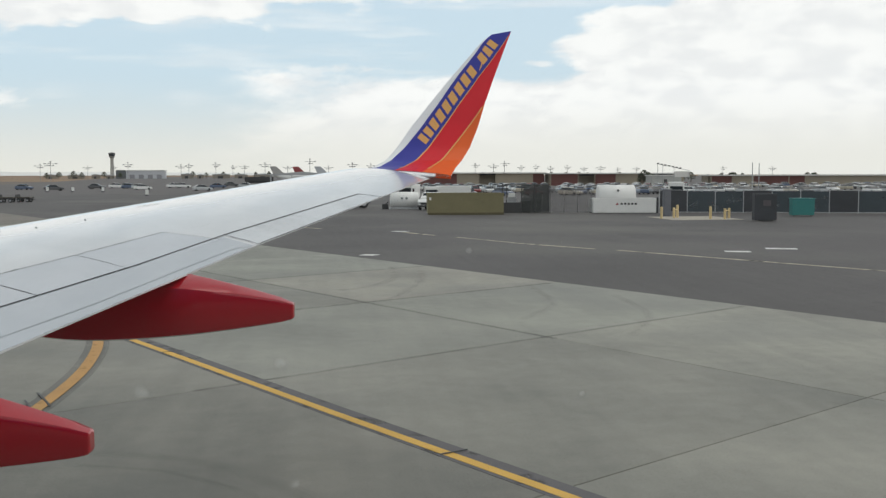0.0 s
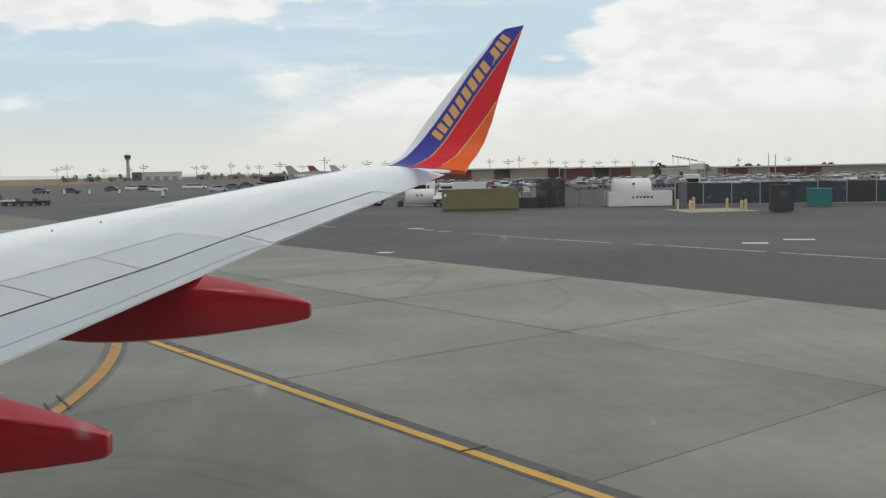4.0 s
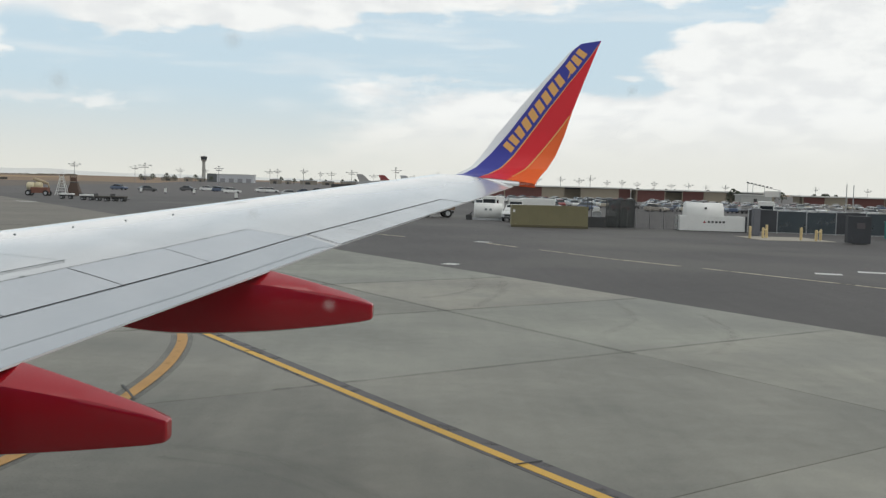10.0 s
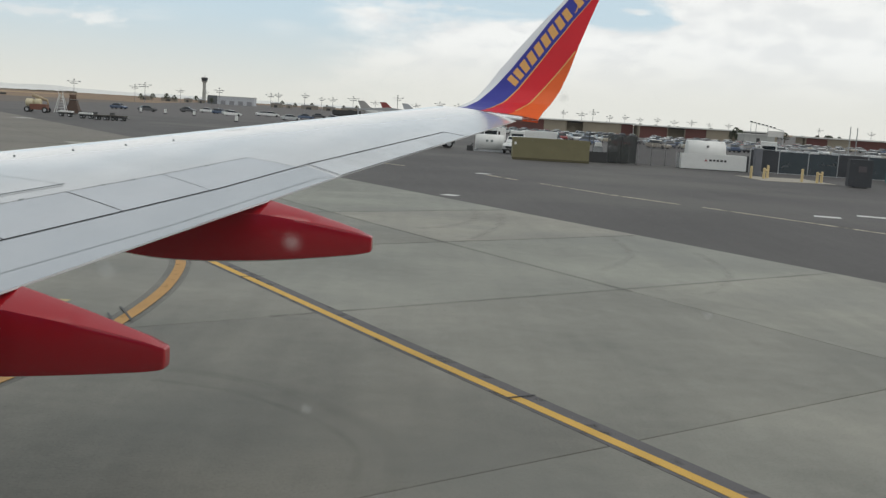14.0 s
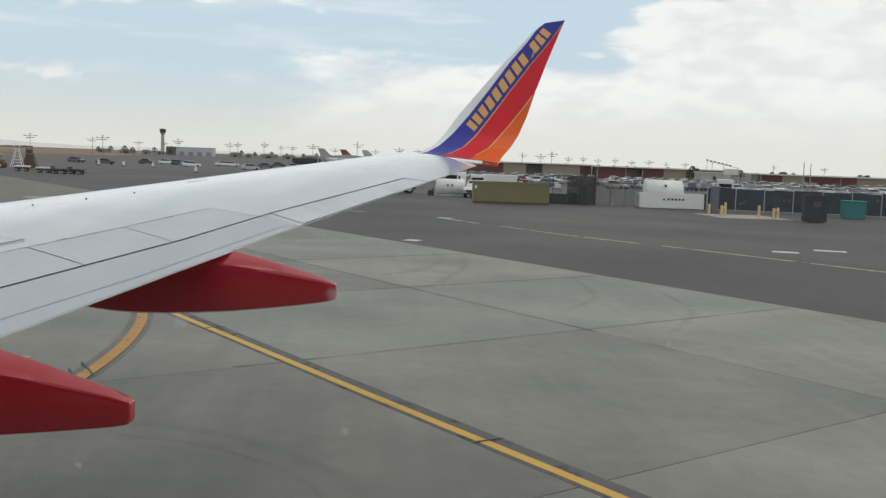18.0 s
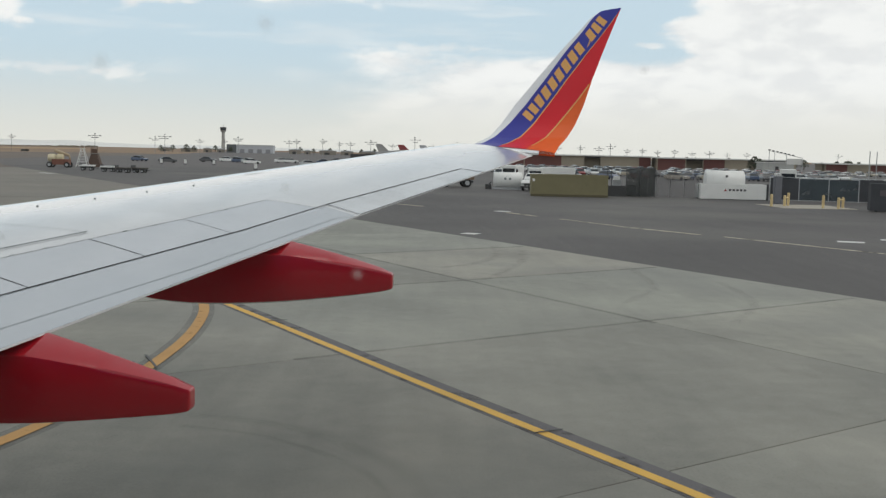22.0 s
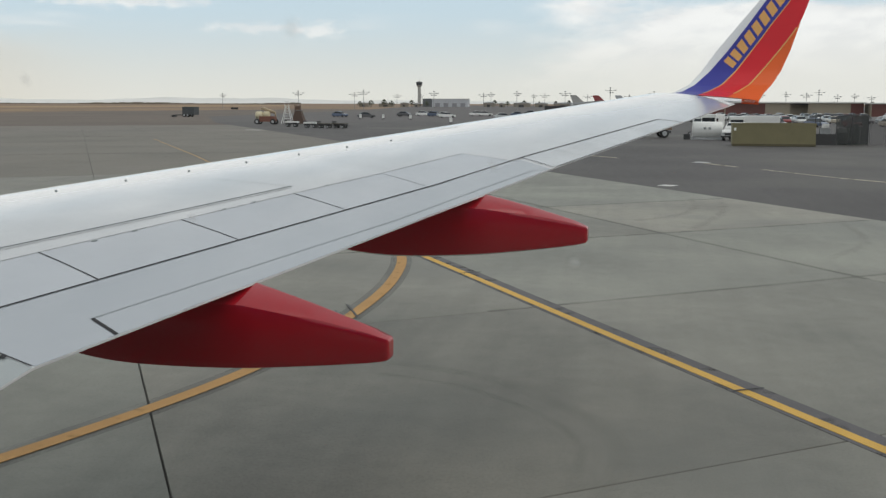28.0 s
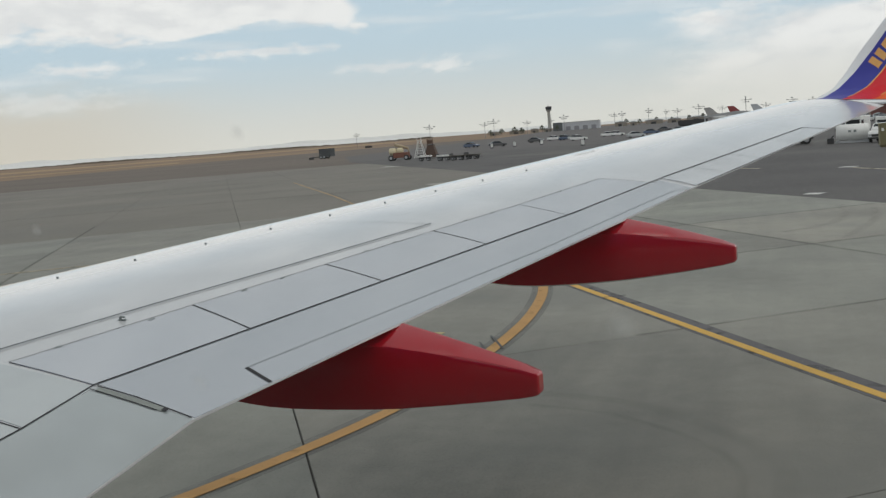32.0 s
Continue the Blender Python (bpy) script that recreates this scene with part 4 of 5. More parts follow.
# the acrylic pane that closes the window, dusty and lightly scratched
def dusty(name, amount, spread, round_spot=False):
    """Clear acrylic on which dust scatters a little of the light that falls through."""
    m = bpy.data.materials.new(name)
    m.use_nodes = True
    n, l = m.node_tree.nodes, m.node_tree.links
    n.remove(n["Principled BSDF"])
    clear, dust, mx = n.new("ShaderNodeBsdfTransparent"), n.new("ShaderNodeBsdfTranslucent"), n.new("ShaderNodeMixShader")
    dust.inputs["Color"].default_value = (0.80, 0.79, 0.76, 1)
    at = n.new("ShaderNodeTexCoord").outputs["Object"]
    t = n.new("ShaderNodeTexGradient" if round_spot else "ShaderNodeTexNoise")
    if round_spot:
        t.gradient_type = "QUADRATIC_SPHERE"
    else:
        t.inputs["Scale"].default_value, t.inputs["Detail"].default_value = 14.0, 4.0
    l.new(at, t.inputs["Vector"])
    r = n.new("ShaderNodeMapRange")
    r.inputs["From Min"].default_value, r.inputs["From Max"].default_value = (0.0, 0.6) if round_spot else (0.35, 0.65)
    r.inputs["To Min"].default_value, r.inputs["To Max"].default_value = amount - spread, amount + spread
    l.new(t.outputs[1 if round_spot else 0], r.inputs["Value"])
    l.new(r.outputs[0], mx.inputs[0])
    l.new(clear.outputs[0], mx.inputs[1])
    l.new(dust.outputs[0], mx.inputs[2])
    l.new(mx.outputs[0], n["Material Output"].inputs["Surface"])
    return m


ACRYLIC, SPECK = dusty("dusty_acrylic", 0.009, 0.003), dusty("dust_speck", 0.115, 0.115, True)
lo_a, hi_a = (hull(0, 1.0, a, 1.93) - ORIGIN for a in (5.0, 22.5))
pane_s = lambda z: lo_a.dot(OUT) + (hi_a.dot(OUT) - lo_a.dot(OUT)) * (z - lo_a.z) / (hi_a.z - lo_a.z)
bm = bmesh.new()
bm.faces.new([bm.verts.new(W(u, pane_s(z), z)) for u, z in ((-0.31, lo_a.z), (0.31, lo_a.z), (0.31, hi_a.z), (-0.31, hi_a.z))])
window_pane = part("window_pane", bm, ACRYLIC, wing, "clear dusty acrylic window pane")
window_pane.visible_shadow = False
for u, z, r_ in ((0.019, 3.697, 0.0024), (0.021, 3.668, 0.0016), (-0.036, 3.657, 0.0015), (-0.012, 3.690, 0.0028), (-0.052, 3.712, 0.0013), (0.060, 3.722, 0.0012), (0.034, 3.652, 0.0018), (-0.066, 3.682, 0.0020), (-0.085, 3.702, 0.0014), (0.085, 3.690, 0.0013)):
    bm = bmesh.new()
    bm.faces.new([bm.verts.new((math.cos(k * math.tau / 20), 0, math.sin(k * math.tau / 20))) for k in range(20)])
    speck = part("dust_speck", bm, SPECK, window_pane, "small blurred speck of dust")
    speck.matrix_basis = Matrix.LocRotScale(W(u, pane_s(z) - 0.002, z), Euler((math.atan2(lo_a.dot(OUT) - hi_a.dot(OUT), hi_a.z - lo_a.z), 0, math.atan2(AFT.y, AFT.x))), (r_, r_, r_))
    speck.visible_shadow = False

# the cabin's window surround: a dark moulding, and a pale reveal that is deeper on its aft side
def surround(section):
    """A ring with rounded corners along the pane, swept from (outward, inward, share of the reveal's depth)."""
    rings = []
    for off, d, share in section:
        ring = []
        for cu, cz, a0 in ((-0.051, 3.62, 180), (0.0435, 3.62, 270), (0.0435, 3.88, 0), (-0.051, 3.88, 90)):
            for k in range(9):
                a = radians(a0 + k * 11.25)
                u, z = cu + (0.12 + off) * math.cos(a), cz + (0.12 + off) * math.sin(a)
                ring.append(W(u, pane_s(z) - d - share * (0.002 + 0.014 * min(1.0, max(0.0, (u + 0.12) / 0.24))), z))
        rings.append(ring)
    return quads(rings + rings[:1], caps=False)


part("window_surround", surround([(0.005, -0.002, 0), (0.005, 0.001, 1), (0.20, 0.004, 1), (0.20, -0.002, 0)]), HULL, wing, "dark window surround")
part("window_reveal", surround([(0.0, 0.001, 0), (0.002, 0.0, 1), (0.005, 0.0, 1), (0.005, 0.001, 0)]), REVEAL, wing, "pale grey window reveal")

# main undercarriage leg that carries the wing
gear = thing("main_landing_gear", ORIGIN + AFT * -4.6 + OUT * 1.25, "grey main undercarriage leg with twin dark wheels", "landing gear", rz=math.degrees(math.atan2(AFT.y, AFT.x)))
part("strut", rod((0, 0, 0.5), (0, 0, 2.12), 0.11, 12), STEEL, gear)
part("brace", rod((0, 0, 1.0), (-0.5, 0, 2.1), 0.05), STEEL, gear)
part("axle", rod((0, -0.45, 0.55), (0, 0.45, 0.55), 0.07), STEEL, gear)
for yy in (-0.42, 0.42):
    wheel(gear, 0, yy, 0.55, 0.36)

# small vortex generators near the crest
for k in range(13):
    s = 3.77 + 0.5396 * k
    u = -3.854 + (s - 9.705) * 0.4985
    bm = box(-0.009, 0.009, -0.005, 0.005, -0.01, 0.008)
    bmesh.ops.transform(bm, matrix=Matrix.Translation(W(u, s, w_up(u, s))), verts=bm.verts)
    part("vortex_generator", bm, SEAL, wing)
fx = W(-4.56, 5.23, w_up(-4.56, 5.23))
bm = join(rod(fx, fx + Vector((0, 0, 0.026)), 0.008), rod(fx + Vector((0, 0, 0.026)), fx + Vector((0, 0, 0.02)) + AFT * 0.03 + OUT * 0.008, 0.006), rod(fx + AFT * -0.02, fx + AFT * 0.035 + OUT * 0.01 + Vector((0, 0, 0.004)), 0.007))
part("drain_fitting", bm, SEAL, wing)


# ---------------------------------------------------------------- ground equipment on the far side of the road
def loft_x(profiles):
    """A skin over cross-sections given as (x, [(y, z), ...])."""
    return quads([[(x, y, z) for y, z in pr] for x, pr in profiles])


def disc_tank(x0, x1, y, z, r, seg=24, dome=0.22, flat=1.0):
    """A lying tank with domed ends."""
    prof = [(x0 - dome, 0.30), (x0 - dome * 0.75, 0.68), (x0 - dome * 0.3, 0.92), (x0, 1.0), (x1, 1.0), (x1 + dome * 0.3, 0.92), (x1 + dome * 0.75, 0.68), (x1 + dome, 0.30)]
    return quads([[(x, y + r * q * math.cos(k * math.tau / seg), z + r * flat * q * math.sin(k * math.tau / seg)) for k in range(seg)] for x, q in prof])


tk = thing("tank_trailer", (11.2, 120.6), "tan tank trailer with dark running gear on the asphalt", "tank trailer", rz=-4)
part("tank", disc_tank(0.5, 5.2, 0, 1.58, 0.66, flat=0.92), TAN, tk, smooth=True)
part("chassis", join(box(0.1, 6.2, -0.45, 0.45, 0.72, 0.92, 0.02), box(0.0, 0.25, -0.8, 0.8, 0.75, 1.1, 0.02)), DARK, tk)
part("fender_box", box(2.6, 4.3, -0.95, -0.6, 0.55, 0.95, 0.03), BRICKRED, tk)
part("walkway", box(0.9, 4.8, -0.2, 0.2, 2.18, 2.24), DARK, tk)
for x in (0.75, 1.75, 6.1):
    for y in (-0.85, 0.85):
        wheel(tk, x, y, 0.46, 0.3)
part("drawbar", rod((5.9, 0, 0.6), (7.1, 0, 0.5), 0.05), DARK, tk)

tr = thing("utility_truck", (18.6, 116.2), "sand-coloured utility truck with a raised white boom", "truck", rz=8)
part("cab", loft_x([(0.0, [(-1.05, 0.75), (-1.05, 1.35), (1.05, 1.35), (1.05, 0.75)]), (0.9, [(-1.08, 0.65), (-1.08, 1.5), (1.08, 1.5), (1.08, 0.65)]), (1.05, [(-1.08, 0.65), (-1.0, 2.1), (1.0, 2.1), (1.08, 0.65)]), (2.0, [(-1.08, 0.65), (-1.0, 2.15), (1.0, 2.15), (1.08, 0.65)])]), TAN, tr)
part("windscreen", box(0.92, 1.04, -0.9, 0.9, 1.52, 1.98, 0.01), GLASS, tr)
part("side_window", box(1.2, 1.8, -1.10, -1.03, 1.5, 1.95, 0.01), GLASS, tr)
part("cargo_box", box(2.1, 3.7, -1.1, 1.1, 0.85, 2.3, 0.03), mat("brown_tarpaulin", (0.19, 0.13, 0.09), 0.85), tr)
part("chassis", box(0.1, 3.7, -0.5, 0.5, 0.5, 0.75, 0.02), DARK, tr)
part("bumper", box(-0.15, 0.02, -1.1, 1.1, 0.5, 0.75, 0.03), DARK, tr)
part("boom", join(rod((2.6, 0, 2.3), (1.4, -0.2, 3.05), 0.09), rod((1.4, -0.2, 3.05), (2.5, -0.3, 3.2), 0.07)), WHITE, tr)
part("boom_bucket", box(2.3, 2.8, -0.55, -0.05, 2.75, 3.25, 0.03), WHITE, tr)
for x in (0.55, 2.9):
    for y in (-0.95, 0.95):
        wheel(tr, x, y, 0.48, 0.3)

wt = thing("white_tank", (24.1, 111.6), "white horizontal fluid tank on a low skid", "tank", rz=-6)
part("tank", disc_tank(0.2, 3.1, 0, 0.98, 0.86, dome=0.12), WHITE, wt, smooth=True)
part("skid", join(box(0.0, 3.3, -0.8, -0.6, 0.0, 0.25), box(0.0, 3.3, 0.6, 0.8, 0.0, 0.25), box(0.3, 0.5, -0.8, 0.8, 0.0, 0.3), box(2.8, 3.0, -0.8, 0.8, 0.0, 0.3)), STEEL, wt)
part("pump", join(box(-0.75, -0.1, -0.4, 0.4, 0.0, 0.55, 0.04), rod((-0.4, 0, 0.5), (-0.1, 0, 0.8), 0.06)), DARK, wt)
for x in (1.25, 1.75):
    part("label_bar", box(x, x + 0.25, -0.875, -0.855, 1.05, 1.28), SEAL, wt)


def pickup(at, rz, paint):
    """A pick-up with its bonnet towards -x."""
    p = thing("pickup_truck", at, "white pick-up truck parked beside the olive container", "pickup truck", rz=rz)
    body = loft_x([(0.0, [(-0.85, 0.45), (-0.88, 0.85), (0.88, 0.85), (0.85, 0.45)]), (0.15, [(-0.95, 0.4), (-0.95, 1.0), (0.95, 1.0), (0.95, 0.4)]), (1.5, [(-0.97, 0.4), (-0.95, 1.15), (0.95, 1.15), (0.97, 0.4)]), (5.2, [(-0.97, 0.4), (-0.95, 1.15), (0.95, 1.15), (0.97, 0.4)])])
    part("body", body, paint, p)
    part("cab", loft_x([(1.4, [(-0.93, 1.14), (-0.93, 1.2), (0.93, 1.2), (0.93, 1.14)]), (2.0, [(-0.93, 1.14), (-0.78, 1.78), (0.78, 1.78), (0.93, 1.14)]), (3.2, [(-0.93, 1.14), (-0.78, 1.80), (0.78, 1.80), (0.93, 1.14)]), (3.4, [(-0.93, 1.14), (-0.85, 1.3), (0.85, 1.3), (0.93, 1.14)])]), paint, p)
    part("windscreen", loft_x([(1.45, [(-0.8, 1.20), (-0.8, 1.22), (0.8, 1.22), (0.8, 1.20)]), (1.93, [(-0.7, 1.70), (-0.7, 1.74), (0.7, 1.74), (0.7, 1.70)])]), GLASS, p)
    part("grille", box(-0.03, 0.02, -0.6, 0.6, 0.55, 0.8, 0.01), DARK, p)
    part("bumper", box(-0.12, 0.05, -0.95, 0.95, 0.35, 0.52, 0.03), DARK, p)
    for y in (-0.72, 0.72):
        part("headlight", box(-0.02, 0.06, y - 0.13, y + 0.13, 0.62, 0.82, 0.02), STEEL, p)
    for x in (0.9, 4.2):
        for y in (-0.86, 0.86):
            wheel(p, x, y, 0.38, 0.24)


pickup((27.6, 107.2), 72, CARS[0])

oc = thing("olive_container", (26.3, 94.8), "long olive-drab steel container standing on the asphalt", "container", rz=-3)
part("body", box(0, 7.0, 0, 2.0, 0.14, 1.92, 0.03), OLIVE, oc)
part("top_rail", join(box(-0.03, 7.03, -0.04, 0.08, 1.86, 2.0), box(-0.03, 7.03, 1.95, 2.05, 1.86, 2.0)), OLIVE, oc)
part("bottom_rail", box(-0.02, 7.02, -0.05, 0.1, 0.0, 0.2, 0.01), mat("dirty_olive", (0.10, 0.085, 0.045), 0.8), oc)
for k in range(13):
    part("rib", box(0.25 + 0.53 * k, 0.33 + 0.53 * k, -0.025, 0.02, 0.2, 1.86), OLIVE, oc)
part("marker_plate", box(0.12, 0.32, -0.03, 0.0, 1.35, 1.6), WHITE, oc)

cg = thing("screened_enclosure", (34.4, 98.6), "dark screened wire enclosure with stored equipment inside", "enclosure", rz=-4)
for x, y in ((0, 0), (1.4, 0), (4.1, 0), (0, 3.4), (4.1, 3.4), (2.7, 0)):
    part("post", rod((x, y, 0), (x, y, 2.75), 0.04), DARK, cg)
part("top_rail", join(rod((0, 0, 2.7), (4.1, 0, 2.7), 0.03), rod((0, 3.4, 2.7), (4.1, 3.4, 2.7), 0.03), rod((4.1, 0, 2.7), (4.1, 3.4, 2.7), 0.03)), DARK, cg)
for x0, x1 in ((1.43, 2.67), (2.73, 4.07)):
    part("screen", box(x0, x1, -0.02, 0.02, 0.08, 2.66), MESH, cg)
part("screen", box(4.09, 4.12, 0.05, 3.35, 0.08, 2.66), MESH, cg)
part("stored_crate", box(0.25, 1.1, 1.2, 2.0, 0, 1.5, 0.03), STEEL, cg)
part("stored_crate", box(0.3, 0.9, 0.9, 1.2, 1.5, 1.9, 0.03), WHITE, cg)
part("stored_crate", box(1.6, 2.5, 1.0, 2.2, 0, 1.1, 0.03), DARK, cg)
part("stored_crate", box(2.7, 3.6, 1.4, 2.6, 0, 1.9, 0.03), mat("crate_grey", (0.16, 0.17, 0.16), 0.8), cg)
part("low_board", box(-0.4, 1.4, -0.06, -0.03, 0.0, 1.0), DARK, cg)

dc = thing("white_storage_tank", (42.3, 96.2), "white storage tank standing inside a low white containment wall", "storage tank", rz=-6)
part("containment_wall", join(box(0, 6.1, 0, 0.12, 0.06, 1.42, 0.015), box(0, 6.1, 2.7, 2.82, 0.06, 1.42, 0.015), box(0, 0.12, 0.12, 2.7, 0.06, 1.42), box(5.98, 6.1, 0.12, 2.7, 0.06, 1.42), box(0, 6.1, 0.0, 2.8, 0.04, 0.1)), WHITE, dc)
part("skirt", box(0.05, 6.05, 0.04, 2.75, 0.0, 0.07), DARK, dc)
part("tank", disc_tank(0.65, 4.1, 1.4, 1.55, 1.12, dome=0.10), WHITE, dc, smooth=True)
part("filler_cap", rod((2.4, 1.4, 2.62), (2.4, 1.4, 2.74), 0.12), DARK, dc)
part("emblem", quads([[(2.12, y, 0.78), (2.42, y, 0.78), (2.27, y, 1.02)] for y in (-0.015, 0.0)]), mat("emblem_red", (0.30, 0.05, 0.06), 0.6), dc, "small red triangle")
for k in range(5):
    part("lettering_bar", box(2.58 + 0.34 * k, 2.80 + 0.34 * k, -0.015, 0.0, 0.80, 0.98), DARK, dc)
part("hose_box", box(2.3, 2.5, 0.24, 0.36, 2.05, 2.25), DARK, dc)
part("corner_post", box(6.02, 6.2, -0.03, 0.1, 0.0, 1.5), SCRIM, dc)

cl = thing("chain_link_fence", (38.6, 98.2), "grey chain-link fence between the enclosure and the white tank", "fence", rz=-17)
for k in range(4):
    part("post", rod((1.3 * k, 0, 0), (1.3 * k, 0, 2.3), 0.025), DARK, cl)
    if k < 3:
        part("mesh_panel", box(1.3 * k + 0.05, 1.3 * k + 1.25, -0.01, 0.01, 0.05, 2.2), CHAIN, cl)
part("rail", rod((0, 0, 2.25), (3.9, 0, 2.25), 0.02), DARK, cl)
fence = thing("screened_fence", (48.8, 96.2), "dark blue-grey screened fence on steel posts", "fence", rz=-16)
for k in range(12):
    x = 2.6 * k
    part("post", rod((x, 0, 0), (x, 0, 2.25), 0.045), STEEL, fence)
    if k not in (11,):
        part("screen_panel", box(x + 0.05, x + 2.55, -0.015, 0.015, 0.1, 2.12 - 0.03 * (k % 3)), SCRIM_B if k % 3 else SCRIM, fence)
part("rail", join(rod((0, 0, 2.18), (28.6, 0, 2.18), 0.025), rod((0, 0, 0.1), (28.6, 0, 0.1), 0.025)), STEEL, fence)
gp = thing("gate_column", (47.1, 89.4), "grey steel gate column", "column")
part("column", box(-0.3, 0.3, -0.3, 0.3, 0, 2.35, 0.03), COLUMN, gp)
part("cap", box(-0.34, 0.34, -0.34, 0.34, 2.35, 2.42), STEEL, gp)
tagged(part("concrete_pad", box(44.6, 50.6, 80.8, 87.5, -0.012, 0.012), mat("pale_concrete", (0.36, 0.33, 0.28), 0.85)), "pale concrete pad between bollards", "pavement", kind="structure")
for x, y, h in ((44.6, 83.6, 0.95), (45.9, 84.2, 0.85), (46.6, 85.3, 1.05), (48.3, 82.2, 1.0), (49.3, 81.6, 0.85), (50.2, 82.9, 0.85)):
    b = thing("bollard", (x, y), "worn yellow steel bollard beside the gate", "bollard", "bollards")
    part("pipe", rod((0, 0, 0), (0, 0, h), 0.11, 12), POST_Y, b)
    part("cap", rod((0, 0, h), (0, 0, h + 0.05), 0.11, 12, 0.05), POST_Y, b)
for a, c in (((45.9, 84.2), (46.6, 85.3)), ((49.3, 81.6), (50.2, 82.9))):
    g = tagged(part("guard_rail", rod((*a, 0.7), (*c, 0.7), 0.05), POST_Y), "short yellow guard rail between two bollards", "guard rail")
cab = thing("equipment_cabinet", (50.2, 77.9), "dark grey equipment cabinet by the fence", "cabinet", rz=-14)
part("body", box(0, 1.7, 0, 1.2, 0.08, 2.15, 0.03), SCRIM, cab)
part("door", box(0.65, 1.25, -0.02, 0.0, 1.2, 1.65), mat("cabinet_door", (0.09, 0.08, 0.085), 0.6), cab)
part("foot_plate", box(0.5, 1.4, -0.1, 1.1, 0, 0.1), DARK, cab)
tb = thing("plastic_bin", (57.5, 86.5), "teal plastic waste container", "bin", rz=-14)
part("body", loft_x([(0, [(0, 0.1), (-0.05, 1.5), (1.2, 1.5), (1.15, 0.1)]), (1.9, [(0, 0.1), (-0.05, 1.5), (1.2, 1.5), (1.15, 0.1)])]), TEAL, tb)
part("lid", box(-0.05, 1.95, -0.1, 1.25, 1.5, 1.58, 0.02), TEAL, tb)
for x in (0.2, 1.7):
    wheel(tb, x, 0.2, 0.1, 0.06)
def van(at, rz, w, h, label):
    """A box van seen from its front, w wide."""
    v = thing("white_van", at, label, "van", "parked vans", rz=rz)
    part("cargo_box", box(0, w, 0.0, 4.6, 0.6, h, 0.06), WHITE, v)
    part("bonnet", box(0.08, w - 0.08, -0.75, 0.02, 0.5, h * 0.5, 0.08), WHITE, v)
    part("windscreen", box(0.14, w - 0.14, -0.04, 0.02, h * 0.53, h * 0.83, 0.02), GLASS, v)
    part("side_window", box(w - 0.01, w + 0.015, 0.2, 1.2, h * 0.53, h * 0.80, 0.01), GLASS, v)
    part("bumper", box(0.05, w - 0.05, -0.85, -0.72, 0.4, 0.62, 0.03), DARK, v)
    part("chassis", box(0.15, w - 0.15, -0.6, 4.4, 0.35, 0.6), DARK, v)
    for x in (0.25, w - 0.25):
        for y in (0.1, 3.6):
            bm = quads([[(x + o, y + 0.36 * math.cos(k * math.tau / 14), 0.36 + 0.36 * math.sin(k * math.tau / 14)) for k in range(14)] for o in (-0.11, 0.11)])
            part("wheel", bm, RUBBER, v)
    return v


van((57.3, 117.4), -19, 1.75, 2.75, "white box van with a dark windscreen behind the fence")
van((30.3, 132.5), -7, 1.8, 2.1, "white van parked behind the olive container")
van((36.6, 134.5), 80, 1.9, 2.2, "white van parked side-on behind the olive container")
van((27.4, 138.0), -20, 1.9, 2.3, "white van parked behind the white tank")
for x, h in ((66.0, 5.0), (66.8, 4.9)):
    m_ = thing("slim_mast", (x, 114.0), "slim grey steel mast", "mast", "slim masts")
    part("pole", rod((0, 0, 0), (0, 0, h), 0.07, 8, 0.05), STEEL, m_)
    part("base_plate", box(-0.2, 0.2, -0.2, 0.2, 0, 0.05), STEEL, m_)


# ---------------------------------------------------------------- equipment by the far corner of the apron
bl = thing("boom_lift", (-43.9, 173.0), "cream and rust boom lift parked with its arm folded", "boom lift", rz=3)
part("chassis", box(0.9, 3.5, -0.9, 0.9, 0.45, 1.35, 0.05), mat("rusty_red", (0.20, 0.085, 0.06), 0.8), bl)
part("counterweight", disc_tank(0.35, 1.25, -0.3, 1.55, 0.62), mat("cream_shell", (0.62, 0.55, 0.38), 0.6), bl, smooth=True)
part("turret", disc_tank(1.65, 2.45, -0.2, 1.60, 0.60), mat("cream_paint", (0.58, 0.51, 0.34), 0.6), bl, smooth=True)
part("boom", join(rod((1.15, 0, 2.75), (3.45, 0, 2.0), 0.30, 10, 0.22), rod((3.45, 0, 2.0), (3.6, 0, 1.3), 0.12, 8)), TAN, bl, smooth=True)
for x in (0.55, 3.3):
    for y in (-0.95, 0.95):
        wheel(bl, x, y, 0.46, 0.34)

st = thing("step_ladder", (-41.55, 179.4), "tall pale aircraft step ladder on an A-shaped frame", "step ladder", rz=4)
for x0, y0 in ((0.2, 0), (2.1, 0), (0.2, 1.6), (2.1, 1.6)):
    part("leg", rod((x0, y0, 0), (1.15 + (x0 - 1.15) * 0.22, 0.8 + (y0 - 0.8) * 0.4, 3.1), 0.06), WHITE, st)
for k in range(6):
    f = (k + 1) / 7
    part("rung", rod((1.15 - 0.95 * (1 - 0.78 * f), 0.8 - 0.8 * (1 - 0.6 * f), 3.1 * f), (1.15 + 0.95 * (1 - 0.78 * f), 0.8 - 0.8 * (1 - 0.6 * f), 3.1 * f), 0.035), WHITE, st)
part("platform", box(0.75, 1.55, 0.4, 1.2, 3.08, 3.16), WHITE, st)
part("handrail", join(rod((0.8, 0.45, 3.1), (0.8, 0.45, 3.9), 0.03), rod((1.5, 0.45, 3.1), (1.5, 0.45, 3.9), 0.03), rod((0.8, 0.45, 3.9), (1.5, 0.45, 3.9), 0.03)), WHITE, st)
s2 = thing("work_stand", (-38.9, 182.0), "dark brown tapering work stand", "work stand")
